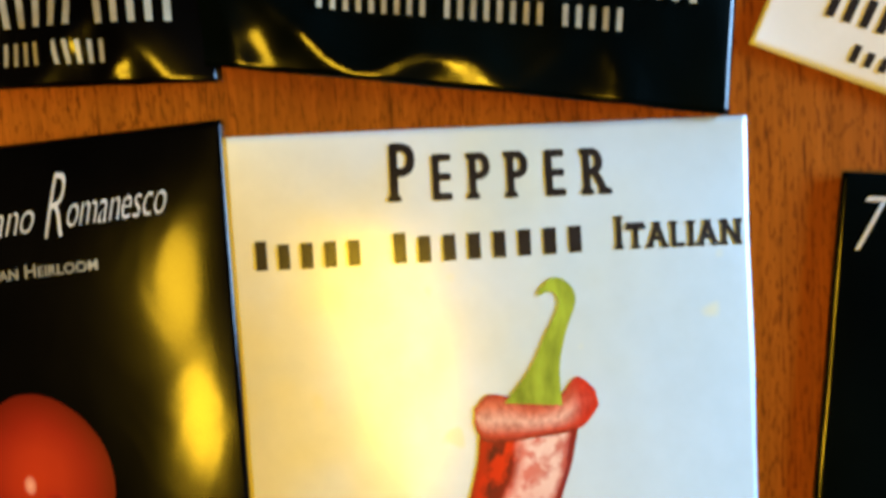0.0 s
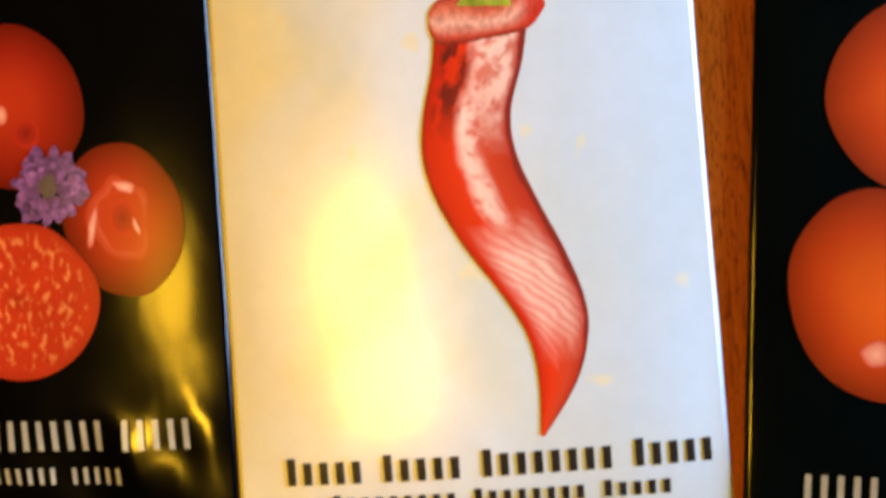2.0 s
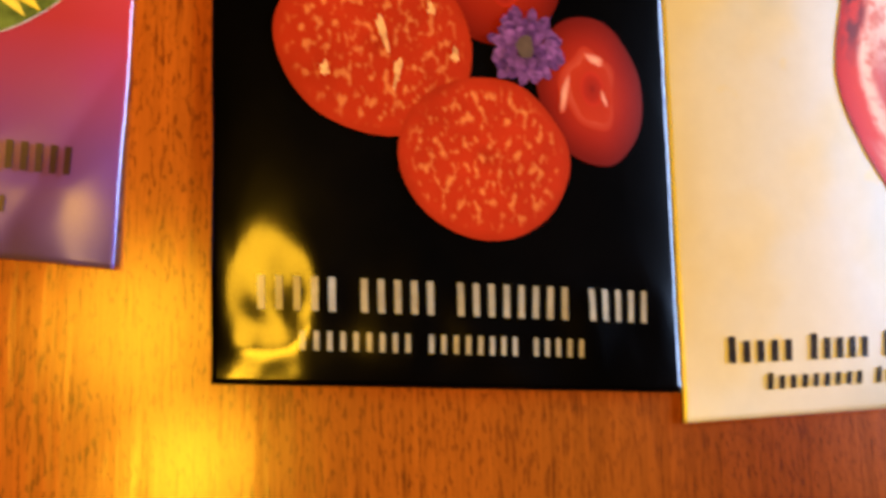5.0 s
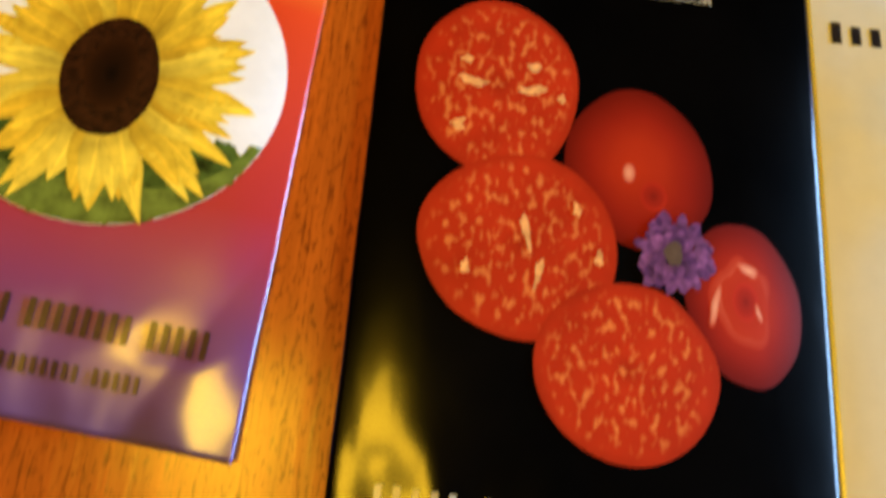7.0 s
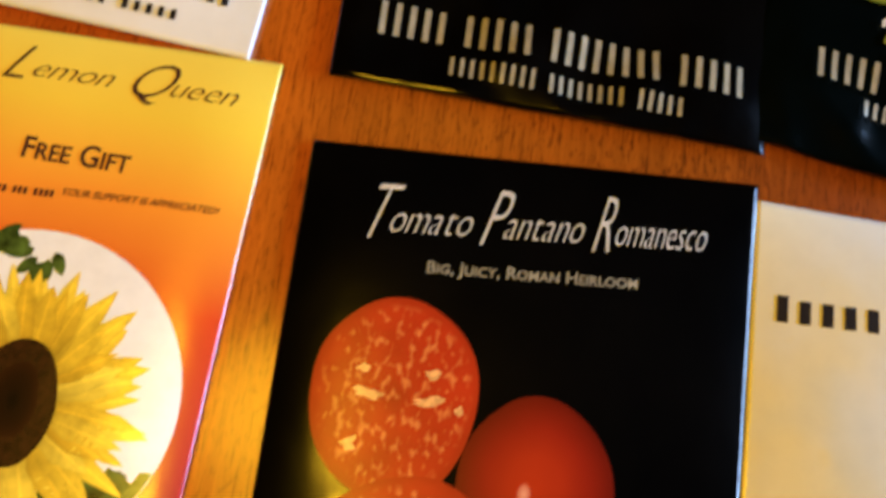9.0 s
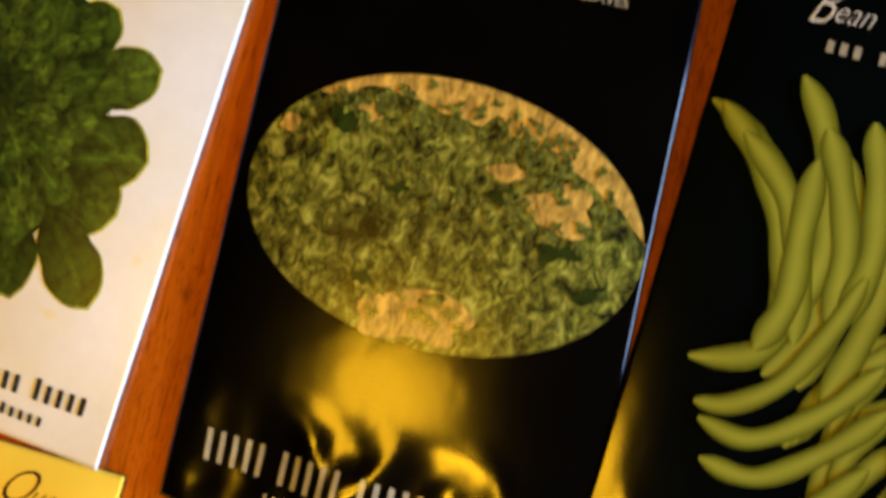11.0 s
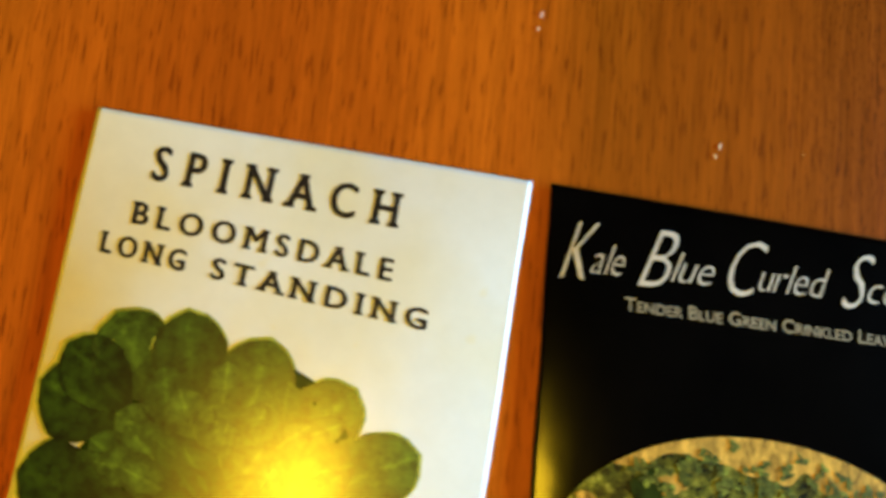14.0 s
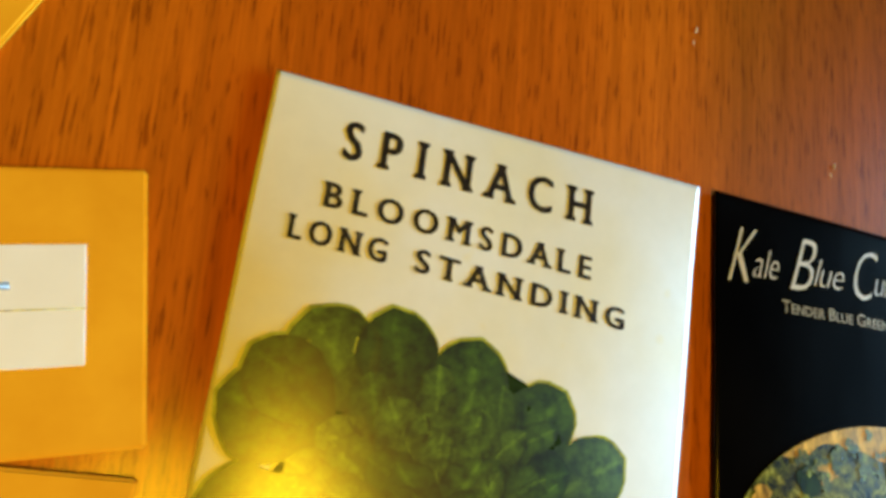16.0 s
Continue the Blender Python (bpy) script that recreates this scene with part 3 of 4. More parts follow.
def add_oval(bm, cu, cv, ru, rv, turn=0.0, wobble=0.0, inside=0.0, seed=0.0, rings=12, n=64):
    uv = bm.loops.layers.uv.verify()
    c, s = math.cos(radians(turn)), math.sin(radians(turn))
    rows = []
    for k in range(rings):
        f = 1 - k / rings
        row = []
        for i in range(n):
            a = 2 * math.pi * i / n
            r = f * (1 + wobble * noise.noise((math.cos(a) * 1.3 + seed, math.sin(a) * 1.3, seed)))
            x, y = math.cos(a) * ru * r, math.sin(a) * rv * r
            row.append(bm.verts.new((cu + x * c - y * s, cv + x * s + y * c, 0)))
        rows.append(row)
    mid = bm.verts.new((cu, cv, 0))
    for k in range(rings):
        for i in range(n):
            j = (i + 1) % n
            if k + 1 < rings:
                f = bm.faces.new((rows[k][i], rows[k][j], rows[k + 1][j], rows[k + 1][i]))
                vals = (k, k, k + 1, k + 1)
            else:
                f = bm.faces.new((rows[k][i], rows[k][j], mid))
                vals = (k, k, rings)
            for l, w in zip(f.loops, vals):
                l[uv].uv = (w / rings, i / n)


def smooth_line(pts, t):
    """A point at t (0..1) of a smooth line through pts."""
    k = t * (len(pts) - 1)
    i = min(int(k), len(pts) - 2)
    f = k - i
    p = [Vector(pts[max(0, min(len(pts) - 1, i + d))]) for d in (-1, 0, 1, 2)]
    return 0.5 * (2 * p[1] + (p[2] - p[0]) * f + (2 * p[0] - 5 * p[1] + 4 * p[2] - p[3]) * f * f + (3 * p[1] - p[0] - 3 * p[2] + p[3]) * f ** 3)


def add_strip(bm, left, right, steps=48, across=8):
    uv = bm.loops.layers.uv.verify()
    rows = []
    for k in range(steps + 1):
        a, b = smooth_line(left, k / steps), smooth_line(right, k / steps)
        rows.append([bm.verts.new((*(a.lerp(b, i / across)), 0)) for i in range(across + 1)])
    for k in range(steps):
        for i in range(across):
            f = bm.faces.new((rows[k][i], rows[k][i + 1], rows[k + 1][i + 1], rows[k + 1][i]))
            for l, (x, y) in zip(f.loops, ((i, k), (i + 1, k), (i + 1, k + 1), (i, k + 1))):
                l[uv].uv = (x / across, y / steps)


def add_leaf(bm, u, v, length, width, turn, blunt=0.5, lift=0.0, n=10, ragged=0.0, seed=0.0, point=0.58):
    """A leaf from its base at (u, v); UV u runs from its base to its tip."""
    uv = bm.loops.layers.uv.verify()
    c, s = math.cos(turn), math.sin(turn)
    rows = []
    for k in range(n + 1):
        t = k / n
        half = width / 2 * (math.sin(math.pi * t ** blunt) ** point if 0 < t < 1 else 0.02)
        half *= 1 + ragged * noise.noise((t * 5 + seed, seed, 0.0))
        row = []
        for q in (-1, 0, 1):
            x, y = t * length, q * half
            row.append(bm.verts.new((u + x * c - y * s, v + x * s + y * c, lift)))
        rows.append(row)
    for k in range(n):
        for i in (0, 1):
            f = bm.faces.new((rows[k][i], rows[k + 1][i], rows[k + 1][i + 1], rows[k][i + 1]))
            for l, t, q in zip(f.loops, (k, k + 1, k + 1, k), (i, i, i + 1, i + 1)):
                l[uv].uv = (t / n, 1.0 if q == 1 else 0.0)


# ---- the room ----
def slab(name, *b):
    return tagged(part(name, box(*b), PLASTER, smooth=False), kind="structure")


slab("floor", -2.0, 1.5, -2.0, 2.0, -0.85, -0.75)
slab("ceiling", -2.0, 1.5, -2.0, 2.0, 1.75, 1.85)
slab("wall_west", -2.1, -2.0, -2.1, 2.1, -0.85, 1.85)
slab("wall_north", -2.0, 1.5, 2.0, 2.1, -0.85, 1.85)
slab("wall_south", -2.0, 1.5, -2.1, -2.0, -0.85, 1.85)
slab("wall_east", 1.5, 1.6, -2.1, -0.35, -0.85, 1.85)
slab("wall_east_far", 1.5, 1.6, 0.85, 2.1, -0.85, 1.85)
slab("wall_east_sill", 1.5, 1.6, -0.35, 0.85, -0.85, 0.1)
slab("wall_east_head", 1.5, 1.6, -0.35, 0.85, 0.7, 1.85)

# ---- the table ----
table = tagged(new("table"), "varnished orange-brown wooden table with seed packets spread on it", "table")
table.location = (-0.06, 0.0, -0.75)
part("tabletop", box(-0.7, 0.62, -0.45, 0.45, 0.722, 0.75, 0.004), WOOD, table, smooth=False)
part("apron", box(-0.64, 0.56, -0.39, -0.37, 0.64, 0.722), WOOD, table, smooth=False)
part("apron", box(-0.64, 0.56, 0.37, 0.39, 0.64, 0.722), WOOD, table, smooth=False)
for sx in (-0.66, 0.58):
    for sy in (-0.41, 0.41):
        part("leg", box(sx - 0.03, sx + 0.03, sy - 0.03, sy + 0.03, 0.0, 0.722, 0.004), WOOD, table, smooth=False)


# ---- the packets ----
def maker_lines(p, u0, u1, v0, v1, material, w0, w1, z0, z1, fill=0.6, first=1.0, rise=0.0):
    p.bars((5, 5, 8, 5), u0, u1, v0, v1, material, "maker_line", fill, rise, first)
    p.bars((9, 8, 5), w0, w1, z0, z1, material, "address_line", fill, rise, first)


def pepper_packet():
    p = Packet("seed_packet", 3.7, -68.0, 0.0, 84.0, 134.5, WASH, "white paper pepper seed packet with a painted red pepper", 3.0, 0.7, 0.0, 1.3, power=2.2, skew=((0.2, 1.0), (-0.7, -0.8), (-0.8, -0.2), (1.3, 0.0)))
    p.text("Pepper", -14.6, 20.5, 56.0, 65.0, BLACK_INK, "title", small_caps=True, spacing=1.6, heavy=0.25, serif=0.06)
    p.bars((5, 8), -38.6, 16.4, 45.4, 50.2, BLACK_INK, "variety_name", 0.5, 0.03, 0.86)
    p.text("Italian", 20.7, 40.6, 47.3, 52.3, BLACK_INK, "variety_name", small_caps=True, spacing=1.25, heavy=0.2, serif=0.06)
    left = ((-2.2, 19), (-3.0, 13), (-5.0, 5), (-5.6, -2), (-3.8, -9.5), (0.6, -18), (6.0, -26), (9.8, -33.5), (11.0, -41), (10.7, -50.3))
    right = ((13.4, 18.6), (12.2, 13), (9.8, 5), (10.1, -2), (13.0, -10), (17.0, -19), (19.6, -27), (19.8, -33.5), (17.3, -41.5), (11.3, -50.5))
    p.strip("pepper_picture", left, right, PEPPER, "painted red pepper", 72, 12)
    low = ((-3.0, 19.8), (-1.6, 17.0), (2.5, 16.9), (6.6, 17.4), (11.0, 18.0), (14.4, 19.2), (16.9, 22.4))
    high = ((-2.8, 22.4), (-0.8, 24.6), (2.6, 24.3), (6.6, 23.0), (10.8, 24.2), (13.6, 27.2), (16.4, 25.0))
    p.strip("pepper_collar", low, high, COLLAR, "painted rolled pink collar", 40, 8)
    p.strip("pepper_stem", ((1.9, 23.2), (6.2, 28.6), (9.0, 34.2), (11.2, 38.6), (10.8, 40.6), (9.6, 40.9), (8.2, 40.3)), ((11.1, 22.6), (11.0, 29), (12.3, 34.6), (14.0, 39.4), (13.0, 42.2), (10.5, 43.2), (8.2, 41.2)), STEM, "painted green stem", 30, 4)
    maker_lines(p, -33.7, 39.6, -57.2, -52.4, BLACK_INK, -25.9, 32.2, -62.2, -59.2, 0.5, 0.82, 0.008)


def romanesco_packet():
    p = Packet("seed_packet", -79.2, -63.3, 0.0, 82.0, 131.0, BLACK_FILM, "black tomato seed packet printed with sliced red tomatoes", 2.0, 0.9, 0.7, 4.1, power=4.6, skew=((-0.3, -3.4), (0.1, 0.9), (1.5, 3.8), (-1.2, -1.3)))
    for word, u0, u1 in (("Tomato", -28.7, -10.6), ("Pantano", -9.0, 9.2), ("Romanesco", 10.8, 31.6)):
        p.slanting(word, u0, u1, 47.4 + 0.05 * (u0 + 28.7), 57.8 + 0.05 * (u0 + 28.7), WHITE_INK, climb=0.05)
    p.text("Big, Juicy, Roman Heirloom", -17.6, 19.4, 41.4, 44.3, CREAM_INK, "subtitle", small_caps=True, bold=0.01, climb=0.035)
    p.oval("tomato_picture", 5.4, 8.0, 13.2, 14.6, TOMATO, 12, 0.08, "printed whole red tomato", seed=1)
    p.oval("glint", 3.4, 6.9, 1.2, 1.9, SHINE)
    p.oval("scar", 7.8, 3.2, 2.4, 2.6, PIT)
    p.oval("tomato_picture", 24.0, -13.0, 10.7, 13.6, TOMATO, 8, 0.06, "printed whole red tomato", seed=2)
    p.oval("halo", 23.8, -12.9, 5.6, 7.2, TOMATO_PALE, 10, 0.3, seed=6)
    p.oval("halo", 24.0, -12.8, 4.3, 5.8, TOMATO_RED, 10, 0.3, seed=7)
    p.oval("scar", 24.2, -12.7, 2.4, 3.2, PIT)
    p.oval("glint", 25.0, -7.4, 2.3, 0.9, SHINE, -20, 0.5)
    p.oval("glint", 18.6, -14.4, 0.8, 3.4, SHINE, -12, 0.5)
    p.oval("glint", 26.6, -14.4, 0.5, 1.5, SHINE, 20, 0.5)
    p.oval("slice_picture", -20.0, 20.0, 14.3, 17.2, SLICE, 0, 0.06, "printed cut tomato", seed=3)
    p.oval("slice_picture", -14.8, -8.4, 16.8, 15.6, SLICE, 6, 0.06, "printed cut tomato", seed=4)
    p.oval("slice_picture", 3.4, -26.7, 15.4, 13.8, SLICE, 0, 0.07, "printed cut tomato", seed=5)
    for u, v, a, b, t in ((-24.5, 23.2, 3.0, 1.0, -6), (-14.8, 23.0, 4.0, 0.9, 14), (-14.6, 27.6, 2.0, 1.0, 8), (-26.0, 27.5, 1.4, 0.8, 0), (-27.0, 14.5, 1.6, 1.4, 30), (-9.2, 22.0, 1.0, 1.2, 0),
                          (-14.5, -3.0, 1.0, 3.4, 15), (-12.2, -10.0, 0.7, 3.2, -8), (-24.0, -10.5, 0.8, 1.5, 0), (-2.0, -6.0, 0.8, 1.6, 0), (-6.0, 1.8, 0.8, 1.2, 10)):
        v -= 3.2
        p.oval("seed_fleck", u + 0.4, v, a * 0.8, b * 0.8, SEED_FLECK, t, 0.9, seed=u)
    bm = bmesh.new()
    rng = random.Random(5)
    for k in range(90):
        a, r = rng.uniform(0, 2 * math.pi), 5.0 * (1 - k / 90) ** 0.7
        add_leaf(bm, 11.3 + math.cos(a) * r, -6.6 + math.sin(a) * r, rng.uniform(2.2, 3.2), 1.9, a + rng.uniform(-0.4, 0.4), 0.8, 0.0006 * k, 5)
    p.lay("flower_picture", bm, VIOLET, "printed violet flower")
    p.layer += 0.05
    p.oval("flower_eye", 11.3, -6.6, 1.7, 1.9, FLOWER_EYE, 0, 0.4)
    maker_lines(p, -35, 34.2, -53.6, -48.2, CREAM_INK, -28.5, 21.0, -59.8, -56.8, 0.4)


def orange_tomato_packet():
    p = Packet("seed_packet", 94.3, -80.5, -5.0, 82.5, 132.0, GREEN_BLACK_FILM, "green-black tomato seed packet printed with orange tomatoes", 1.6, 1.6, 0.5, 7.7)
    p.slanting("Tomato", -38.8, -17, 54.2, 62.4, WHITE_INK)
    p.bars((4, 5, 6), -30, 12, 48.4, 50.6, CREAM_INK, "subtitle", 0.5)
    p.oval("tomato_picture", -12.5, 13.5, 17.4, 17.0, ORANGE_TOMATO, 0, 0.06, "printed orange tomato", seed=1)
    p.oval("tomato_picture", 18.0, -2.0, 15.0, 16.0, ORANGE_TOMATO, 0, 0.06, "printed orange tomato", seed=2)
    p.oval("tomato_picture", -20.3, -19.6, 14.8, 17.8, ORANGE_TOMATO, 10, 0.06, "printed orange tomato", seed=3)
    p.oval("glint", -21.0, -29.6, 2.6, 2.2, SHINE, 0, 0.3)
    maker_lines(p, -32.6, 34, -55.0, -50.0, CREAM_INK, -25, 26, -59.4, -56.6, 0.4)


def sunflower_packet():
    h = 120.5
    p = Packet("seed_packet", -159.2, -47.1, -1.6, 58.0, h, sunset_material(h * MM), "yellow, red and violet sunflower seed packet with a round flower photograph", 1.6, 1.0, 0.6, 9.2, 2.0, skew=((0, -2.5), (0, 0), (0, 4.5), (0, 0)))
    p.slanting("Lemon Queen", -18.5, 22.9, 48.0, 56.6, BROWN_INK)
    p.text("Free Gift", -10.8, 7.6, 34.6, 38.8, BROWN_INK, "subtitle", small_caps=True, bold=0.015)
    p.bars((5, 3, 3, 4), -19.5, -3.4, 27.6, 28.9, BROWN_INK, "thanks_line", 0.6, 0.04)
    p.text("YOUR SUPPORT IS APPRECIATED!", -2.2, 24.4, 29.0, 30.3, BROWN_INK, "thanks_line", 0.25, bold=0.01, climb=0.04)
    p.oval("sky_picture", -1.0, -4.6, 26.7, 27.0, SKY_PRINT, label="round photograph with a white sky")
    bm = bmesh.new()
    rng = random.Random(3)
    for k in range(900):
        u = rng.uniform(-27, 25)
        floor_v = -4.6 - 26.5 * math.sqrt(max(0, 1 - ((u + 1) / 26.7) ** 2))
        v = floor_v + rng.uniform(0.6, 9.0 if u > 0 else 15.0)
        if ((u + 1) / 25.6) ** 2 + ((v + 4.6) / 25.9) ** 2 < 1 and v < -16 + 3 * noise.noise((u * 0.2, 0, 0)):
            add_oval(bm, u, v, rng.uniform(0.8, 1.6), rng.uniform(0.8, 1.5), 0, 0.6, 0, k, 2, 9)
    p.lay("foliage_picture", bm, FOLIAGE, "printed green foliage")
    arc = [math.radians(200 + 140 * k / 19) for k in range(20)]
    low = [(-1.0 + 26.6 * math.cos(a), -4.6 + 26.9 * math.sin(a)) for a in arc]
    high = [(-1.0 + 24.6 * math.cos(a), -4.6 + (26.9 - 6.5 * math.sin((k / 19) * math.pi) - 1.2 * noise.noise((k * 0.7, 4.0, 0))) * math.sin(a)) for k, a in enumerate(arc)]
    p.strip("meadow_picture", low, high, MEADOW, "printed pale green meadow", 60, 4)
    bm = bmesh.new()
    for k in range(14):
        add_leaf(bm, -12 + k * 0.9, 18.2 + 1.5 * math.sin(k), 4.4, 2.2, 0.4 * k, 0.7, 0, 5)
    p.lay("foliage_picture", bm, FOLIAGE)
    bm = bmesh.new()
    for k in range(84):
        a = 2 * math.pi * k / 42 + rng.uniform(-0.1, 0.1)
        r = 6.4 if k < 42 else 5.8
        add_leaf(bm, -0.3 + math.cos(a) * r, -7.0 + math.sin(a) * r * 1.2, rng.uniform(13.0, 17.5) - (k >= 42) * 2.5, rng.uniform(3.2, 5.0), a + rng.uniform(-0.16, 0.16), 0.8, 0.0006 * k, 10, 0.3, k, 0.85)
    p.lay("petal_picture", bm, PETAL, "printed yellow petals")
    p.layer += 0.05
    p.oval("seed_disc_picture", -0.4, -7.0, 7.2, 10.4, SEED_DISC, 0, 0.06)
    p.oval("seed_disc_centre", -0.3, -6.6, 4.0, 6.0, SEED_EYE, 0, 0.15)
    maker_lines(p, -24, 23, -47.6, -43.4, BROWN_INK, -18, 15, -53.8, -51.4, 0.5)


def kale_packet():
    p = Packet("seed_packet", -79.0, 77.9, -0.7, 83.0, 134.5, BLACK_FILM, "black kale seed packet, oval garden photograph, crumpled shiny foot", 1.6, 1.6, 1.6, 2.6, skew=((-1.4, 2.9), (-0.6, -2.0), (1.4, 0.3), (0.6, -1.2)))
    for word, u0, u1 in (("Kale", -38.8, -26.6), ("Blue", -24.0, -9.2), ("Curled", -6.6, 13.6), ("Scotch", 15.8, 37.6)):
        p.slanting(word, u0, u1, 49.6 + 0.05 * (u0 + 38.8), 60.6 + 0.05 * (u0 + 38.8), WHITE_INK, climb=0.05)
    p.text("Tender Blue Green Crinkled Leaves", -26.3, 28.4, 45.2, 47.8, CREAM_INK, "subtitle", small_caps=True, bold=0.01, climb=0.02)
    cu, cv, ru, rv, turn = 1.2, -0.3, 39.6, 25.8, radians(1)

    def spot(x, y):
        a, b = x * ru, y * rv
        return cu + a * math.cos(turn) - b * math.sin(turn), cv + a * math.sin(turn) + b * math.cos(turn)

    p.oval("kale_picture", cu, cv, ru, rv, KALE_BED, 1, label="oval photograph of curly green kale")
    outer = [spot(0.998 * math.cos(a), 0.998 * math.sin(a)) for a in np.linspace(2.35, 0.12, 20)]
    inner = [spot((0.98 - 0.2 * math.sin(k / 19 * math.pi) - 0.1 * noise.noise((k * 0.55, 0, 0))) * math.cos(a), (0.98 - 0.24 * math.sin(k / 19 * math.pi) - 0.2 * noise.noise((k * 0.6, 3, 0))) * math.sin(a)) for k, a in enumerate(np.linspace(2.35, 0.12, 20))]
    p.strip("straw_picture", outer, inner, STRAW, "printed straw", 60, 4)
    for x, y, a, b in ((0.6, 0.22, 6.5, 4.0), (0.05, -0.8, 12.0, 4.6), (-0.42, 0.62, 3.0, 2.0), (0.3, 0.4, 3.4, 1.6), (-0.82, 0.42, 2.2, 1.6)):
        p.oval("straw_picture", *spot(x, y), a, b, STRAW, 10, 0.6, seed=x * 7)
    for x, y, a, b in ((-0.55, 0.55, 3.4, 2.2), (0.62, -0.08, 3.0, 1.6), (0.3, 0.22, 2.6, 1.2), (-0.2, 0.1, 2.2, 0.9), (-0.28, -0.6, 2.6, 1.6), (0.1, -0.62, 3.0, 1.0), (0.8, -0.3, 2.6, 1.3)):
        p.oval("shade_picture", *spot(x, y), a, b, LEAF_SHADE, 15, 1.2, seed=y * 9)
    rng = random.Random(8)
    bm = bmesh.new()
    for k in range(150):
        a = rng.uniform(0.15, 2.3)
        r = rng.uniform(0.62, 0.93)
        x, y = r * math.cos(a), r * math.sin(a)
        if k > 90:
            x, y = rng.uniform(-0.3, 0.75), rng.choice((-0.7, 0.1)) + rng.uniform(-0.12, 0.12)
            if x * x + y * y > 0.85:
                continue
        for i in range(5):
            t = rng.uniform(0, 6.3)
            q = spot(x, y)
            add_leaf(bm, q[0], q[1], rng.uniform(0.8, 1.9), rng.uniform(0.6, 1.2), t, 1.2, 0, 4, 0.6, k + i)
    p.lay("kale_sprig_picture", bm, KALE, "printed green sprigs")["kind"] = "stuff"
    bm = bmesh.new()
    for i in range(5):
        add_leaf(bm, -22.4 + 0.5 * i, 8.6 - 0.3 * i, 2.6, 2.2, 0.6 + i * 0.7, 1.2, 0, 6, 0.9, i)
    p.lay("pale_leaf_picture", bm, PALE_LEAF)
    maker_lines(p, -34.4, 36.6, -57.8, -51.6, CREAM_INK, -20, 25, -63.8, -60.2, 0.4)


def bean_packet():
    p = Packet("seed_packet", 5.9, 71.7, -5.1, 83.0, 134.5, GREEN_BLACK_FILM, "green-black bean seed packet with yellow-green pods and a crumpled foot", 1.8, 1.5, 1.3, 5.9, lift=0.3, skew=((-0.9, 1.4), (0, 0), (0, 3.5), (0.9, -2.4)))
    p.slanting("Bean C", -29.0, -10.4, 49.2, 57.4, WHITE_INK)
    p.bars((3, 6, 5), -25.5, 10, 44.4, 46.6, CREAM_INK, "subtitle", 0.5)
    rng = random.Random(4)
    lines = [((-16, 27), (-13, 15), (-12, 0), (-15, -14)), ((-8, 30), (-6, 15), (-7, 0), (-11, -16)), ((-20, 24), (-15, 10), (-15, -4), (-21, -14)), ((-14, -48), (-4, -46), (6, -40), (14, -30)),
             ((-20, -41), (-13, -37), (-6, -30), (0, -22)), ((-16, -44), (-8, -41), (0, -36), (6, -28)), ((-24, -31), (-16, -29), (-8, -23), (-2, -12)),
             ((-40.5, 31), (-33, 26.5), (-26.5, 17), (-21.5, 5), (-20, -6), (-24, -12), (-32.5, -15)), ((-37, 29.5), (-29, 23), (-22, 12), (-18.5, 0)), ((-28, 39), (-22.5, 31), (-18, 20), (-16, 8), (-18, -4)),
             ((-38, 31), (-30, 22.5), (-24, 11), (-20, -3)), ((-34, 26.5), (-25, 18), (-19.5, 6), (-17, -7)), ((-21.5, 31), (-17, 22), (-13, 11), (-12, -3)), ((-14, 34), (-11, 24), (-9, 11), (-11, -2)),
             ((-22, 25), (-21, 12), (-19.5, 0), (-22, -10)), ((-29.5, -22), (-24, -20.5), (-17, -14), (-12, -3), (-9, 8)), ((-27, -24.5), (-19, -24), (-10, -17), (-4, -6))]
    for k in range(26):
        u, v = (rng.uniform(0, 26), rng.uniform(-28, 14)) if k < 16 else (rng.uniform(-8, 6), rng.uniform(-30, 4))
        a = rng.uniform(0.9, 2.2) if k < 16 else rng.uniform(0.5, 1.9)
        lines.insert(0, tuple((u + math.cos(a) * d + 0.014 * d * d, v + math.sin(a) * d) for d in (-18, -9, 0, 9, 18)))
    for line in lines:
        sway = rng.uniform(-1.6, 1.6) if line[0][1] > 15 else rng.uniform(-5, 5)
        line = [(u + sway * (0.5 - k / (len(line) - 1)), v + 0.35 * sway * math.sin(2.0 * k)) for k, (u, v) in enumerate(line)]
        bm = bmesh.new()
        left, right = [], []
        for i in range(13):
            t = i / 12
            q = smooth_line(line, t)
            d = smooth_line(line, min(1, t + 0.02)) - smooth_line(line, max(0, t - 0.02))
            d.normalize()
            half = (2.3 if line[0][1] > 15 else 1.75) * min(1, 0.2 + 1.2 * math.sin(math.pi * t) ** 0.6) * (1 + 0.08 * math.sin(t * 19 + line[0][0]))
            left.append((q.x - d.y * half, q.y + d.x * half))
            right.append((q.x + d.y * half, q.y - d.x * half))
        add_strip(bm, left, right, 24, 6)
        uv = bm.loops.layers.uv.verify()
        for f in bm.faces:
            for l in f.loops:
                l[uv].uv = (1 - abs(2 * l[uv].uv[0] - 1), l[uv].uv[1])
        p.lay("pod_picture", bm, BEAN)
    p.oval("nick", -19.4, -37.0, 0.5, 1.0, WHITE_INK, -15, 0.6)
    maker_lines(p, -32, 36.0, -52.0, -45.8, CREAM_INK, -22, 25, -57.0, -53.8, 0.4)


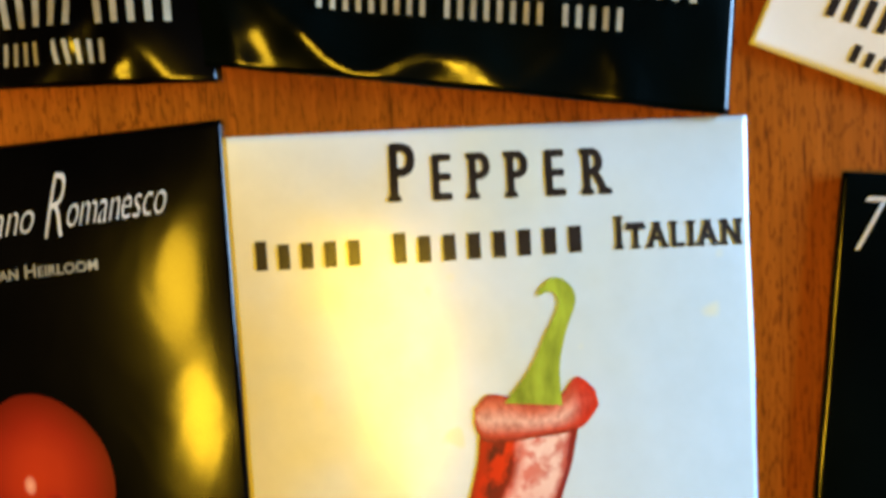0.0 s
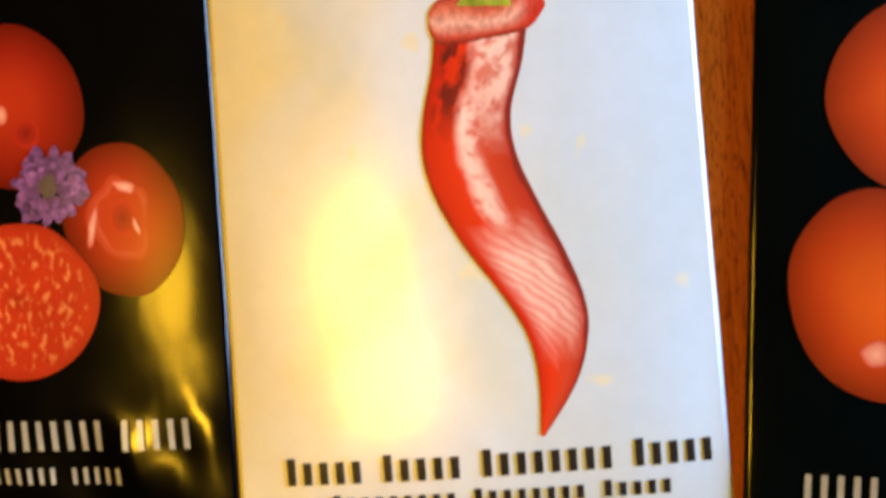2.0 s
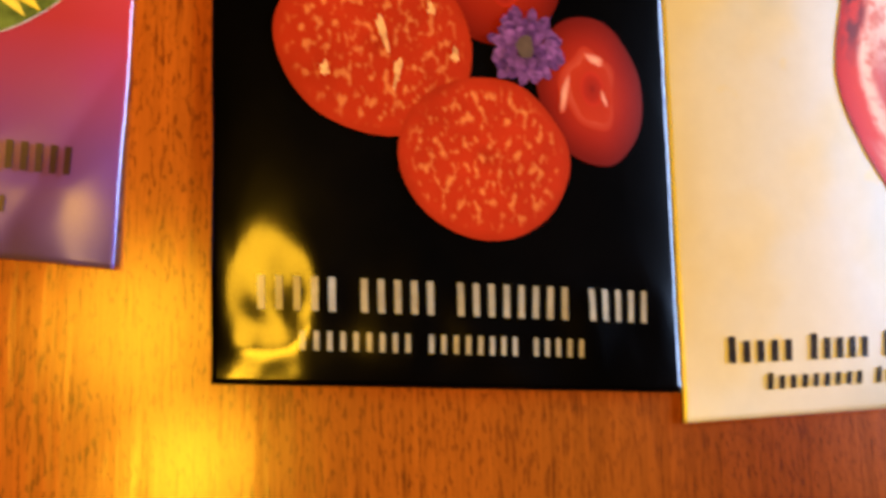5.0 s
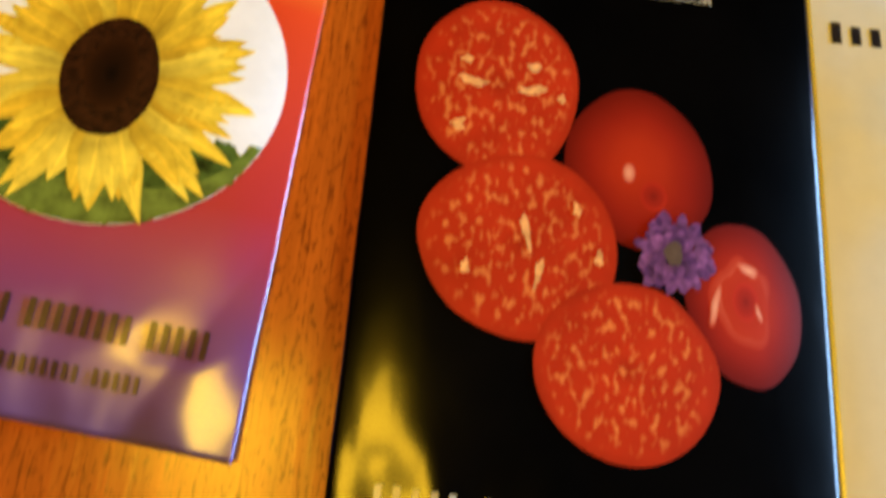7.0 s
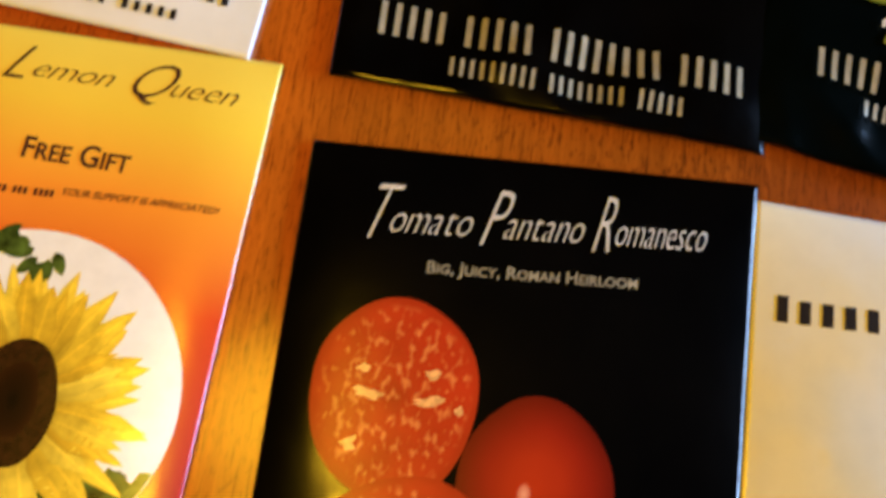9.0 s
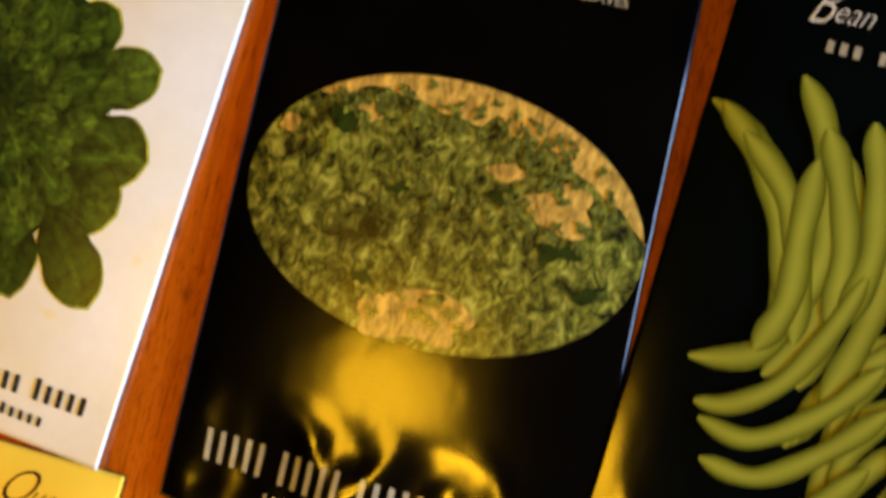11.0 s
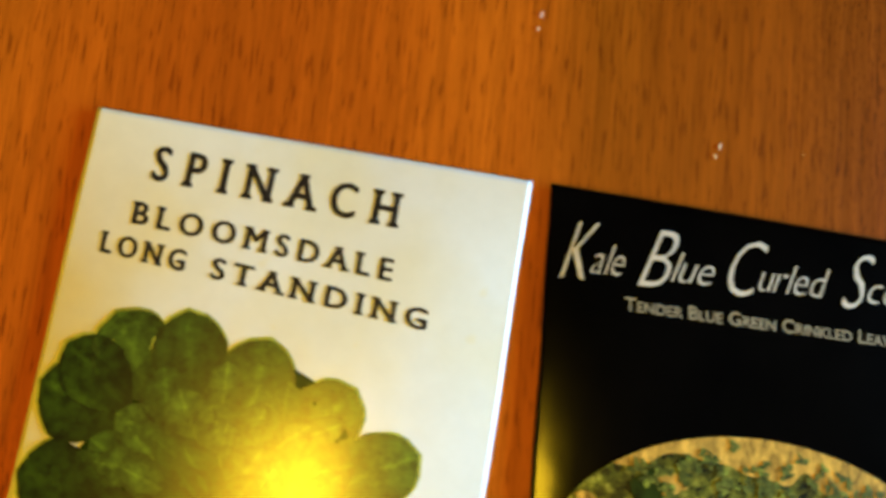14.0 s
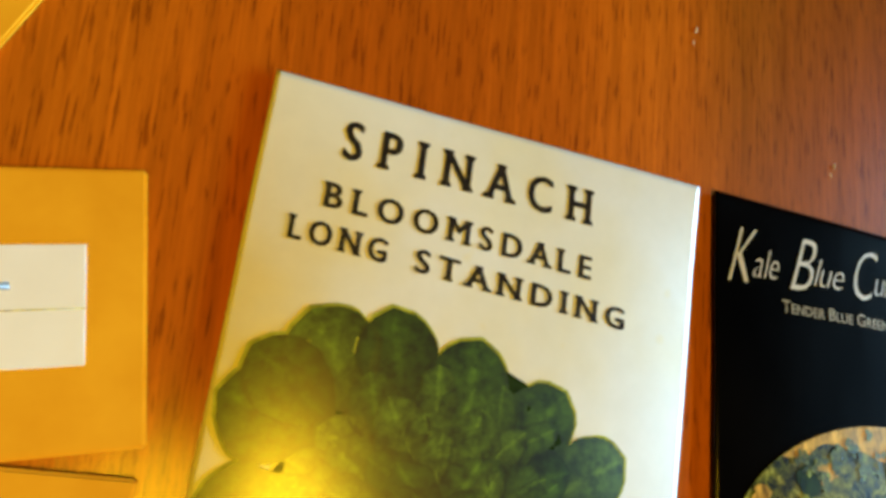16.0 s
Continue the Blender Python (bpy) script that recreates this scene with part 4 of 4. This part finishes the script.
def spinach_packet():
    p = Packet("seed_packet", -172.1, 83.4, -4.1, 85.0, 137.0, CREAM, "cream spinach seed packet printed with a bunch of dark green leaves", 3.0, 1.0, 0.0, 3.4, lift=0.3, power=2.4, dome=2.4)
    p.text("SPINACH", -29.4, 18.2, 56.2, 63.0, BLACK_INK, "title", spacing=1.75, heavy=0.22, serif=0.075, climb=-0.03)
    p.text("BLOOMSDALE", -31.4, 18.7, 47.5, 51.7, BLACK_INK, "variety_name", spacing=1.5, heavy=0.18, serif=0.075, climb=-0.06)
    p.text("LONG", -36.0, -19.6, 41.3, 45.2, BLACK_INK, "variety_name", spacing=1.45, heavy=0.18, serif=0.075, climb=-0.078)
    p.text("STANDING", -14.4, 26.6, 39.7, 43.6, BLACK_INK, "variety_name", spacing=1.45, heavy=0.18, serif=0.075, climb=-0.078)
    rng = random.Random(6)
    outer = ((-41.5, 16.5, 2.9), (-38, 24, 2.5), (-30, 31, 2.2), (-17, 33.4, 1.75), (-1, 30.6, 1.4), (16, 24, 0.9), (29.5, 14.0, 0.42), (32.8, -5.5, 0.02), (29.8, -18, -0.3), (30, -38, -0.8), (12.4, -41, -1.25),
             (-2, -41, -1.6), (-16, -38, -2.0), (-29, -32, -2.3), (-38, -18, -2.8), (-42, 0, 3.1))
    rim, leaves = bmesh.new(), bmesh.new()
    k = 0
    for u, v, a in outer:
        n, w, a = rng.uniform(17, 21) + 6 * (v < -30), rng.uniform(13.0, 16.5), a + rng.uniform(-0.1, 0.1)
        add_leaf(rim, u - math.cos(a) * (n - 0.6), v - math.sin(a) * (n - 0.6), n - 0.3, w + 0.2, a, 1.35, 0, 14, 0.14, k)
        add_leaf(leaves, u - math.cos(a) * n, v - math.sin(a) * n, n - 0.3, w, a, 1.35, 0.0005 * k, 14, 0.14, k)
        k += 1
    for ring, count in ((0.78, 22), (0.62, 19), (0.46, 15), (0.3, 11), (0.12, 6)):
        for i in range(count):
            t = 2 * math.pi * (i + rng.random() * 0.6) / count
            u, v = -4 + 28 * ring * math.cos(t), -4 + 28 * ring * math.sin(t)
            a = t + rng.uniform(-0.5, 0.5)
            add_leaf(leaves, u - math.cos(a) * 5, v - math.sin(a) * 5, rng.uniform(9, 14), rng.uniform(5.5, 9.5), a, 1.3, 0.0005 * k, 12, 0.3, k)
            k += 1
    p.lay("leaf_rim_picture", rim, LEAF_RIM)
    p.oval("leaf_shade_picture", -4, -4.5, 27.5, 28, LEAF_SHADE, 0, 0.2)
    p.lay("leaf_picture", leaves, SPINACH, "printed bunch of dark green spinach leaves")
    p.layer += 0.05
    maker_lines(p, -32, 36.6, -59.4, -54.8, BLACK_INK, -25, 28, -64.4, -62.0, 0.46, 0.82)


def white_packet():
    p = Packet("seed_packet", 109.6, 52.8, -24, 82.0, 132.0, WHITE_PAPER, "plain white seed packet with dark print at its foot", 2.4, 1.2, 0.0, 6.6, power=2.6)
    maker_lines(p, -33, 33, -58.6, -53.6, BLACK_INK, -27, 27, -63.6, -61.0, 0.5, 0.82)


def coin_envelope(x, y, turn, w, h, label, labelled):
    e = tagged(new("coin_envelope"), label, "envelope", "orange envelopes on the table")
    e.matrix_world = pose(x * MM, y * MM, 0, 0, 0, turn)
    part("body", box(-w / 2 * MM, w / 2 * MM, -h / 2 * MM, h / 2 * MM, 0.0001, 0.0014, 0.0004), MANILA, e, smooth=False)
    part("flap", box(-w / 2 * MM, -w / 2 * MM + 0.014, -h / 2 * MM + 0.002, h / 2 * MM - 0.002, 0.0012, 0.0017, 0.0002), MANILA, e, smooth=False)
    if labelled:
        bm = box(-w / 2 * MM + 0.016, w / 2 * MM - 0.008, -0.0082, 0.0092, 0.0013, 0.00155, 0.0001)
        paper = part("paper_label", bm, LABEL, e, "white paper label with faint grey print", False)
        for u0, u1, v in ((-14, 11, 2.8), (-14, 8.4, -2.2), (-14, 8.2, -4.8)):
            part("print_line", box(u0 * MM, u1 * MM, v * MM, (v + 1.1) * MM, 0.0015, 0.0016), GREY_INK, paper)
        part("rule_line", box(-0.0125, w / 2 * MM - 0.008, -0.0002, 0.0000, 0.0015, 0.0016), STRAW, paper)


def fleck(x, y, turn, size):
    bm = bmesh.new()
    bmesh.ops.create_icosphere(bm, subdivisions=2, radius=1)
    for v in bm.verts:
        k = 1 + 0.5 * noise.noise(v.co * 1.7 + Vector((x, y, 0)))
        v.co = Vector((v.co.x * 0.45, v.co.y * 1.3, v.co.z * 0.2 + 0.12)) * k * size * MM
    ob = part("crumb", bm, CRUMB)
    ob.matrix_world = pose(x * MM, y * MM, 0.0001, 0, 0, turn)
    tagged(ob, "tiny pale fleck on the wooden table", "crumb", "flecks on the table")


pepper_packet()
romanesco_packet()
orange_tomato_packet()
sunflower_packet()
kale_packet()
bean_packet()
spinach_packet()
white_packet()
coin_envelope(-251.8, 110.3, 8, 57, 41.0, "orange paper coin envelope with a white label", True)
coin_envelope(-250.9, 73.6, -4, 57, 36.0, "plain orange paper coin envelope below the labelled one", False)
coin_envelope(-270.1, 170.8, -25, 57, 36.0, "orange paper coin envelope lying askew", False)
for x, y, turn, size in ((-125.2, 183.6, -12, 0.62), (-125.8, 180.6, 10, 0.42), (-87.2, 159.9, -14, 0.62), (-88.2, 157.8, 20, 0.45), (-70.0, 160.0, 40, 0.22)):
    fleck(x, y, turn, size)
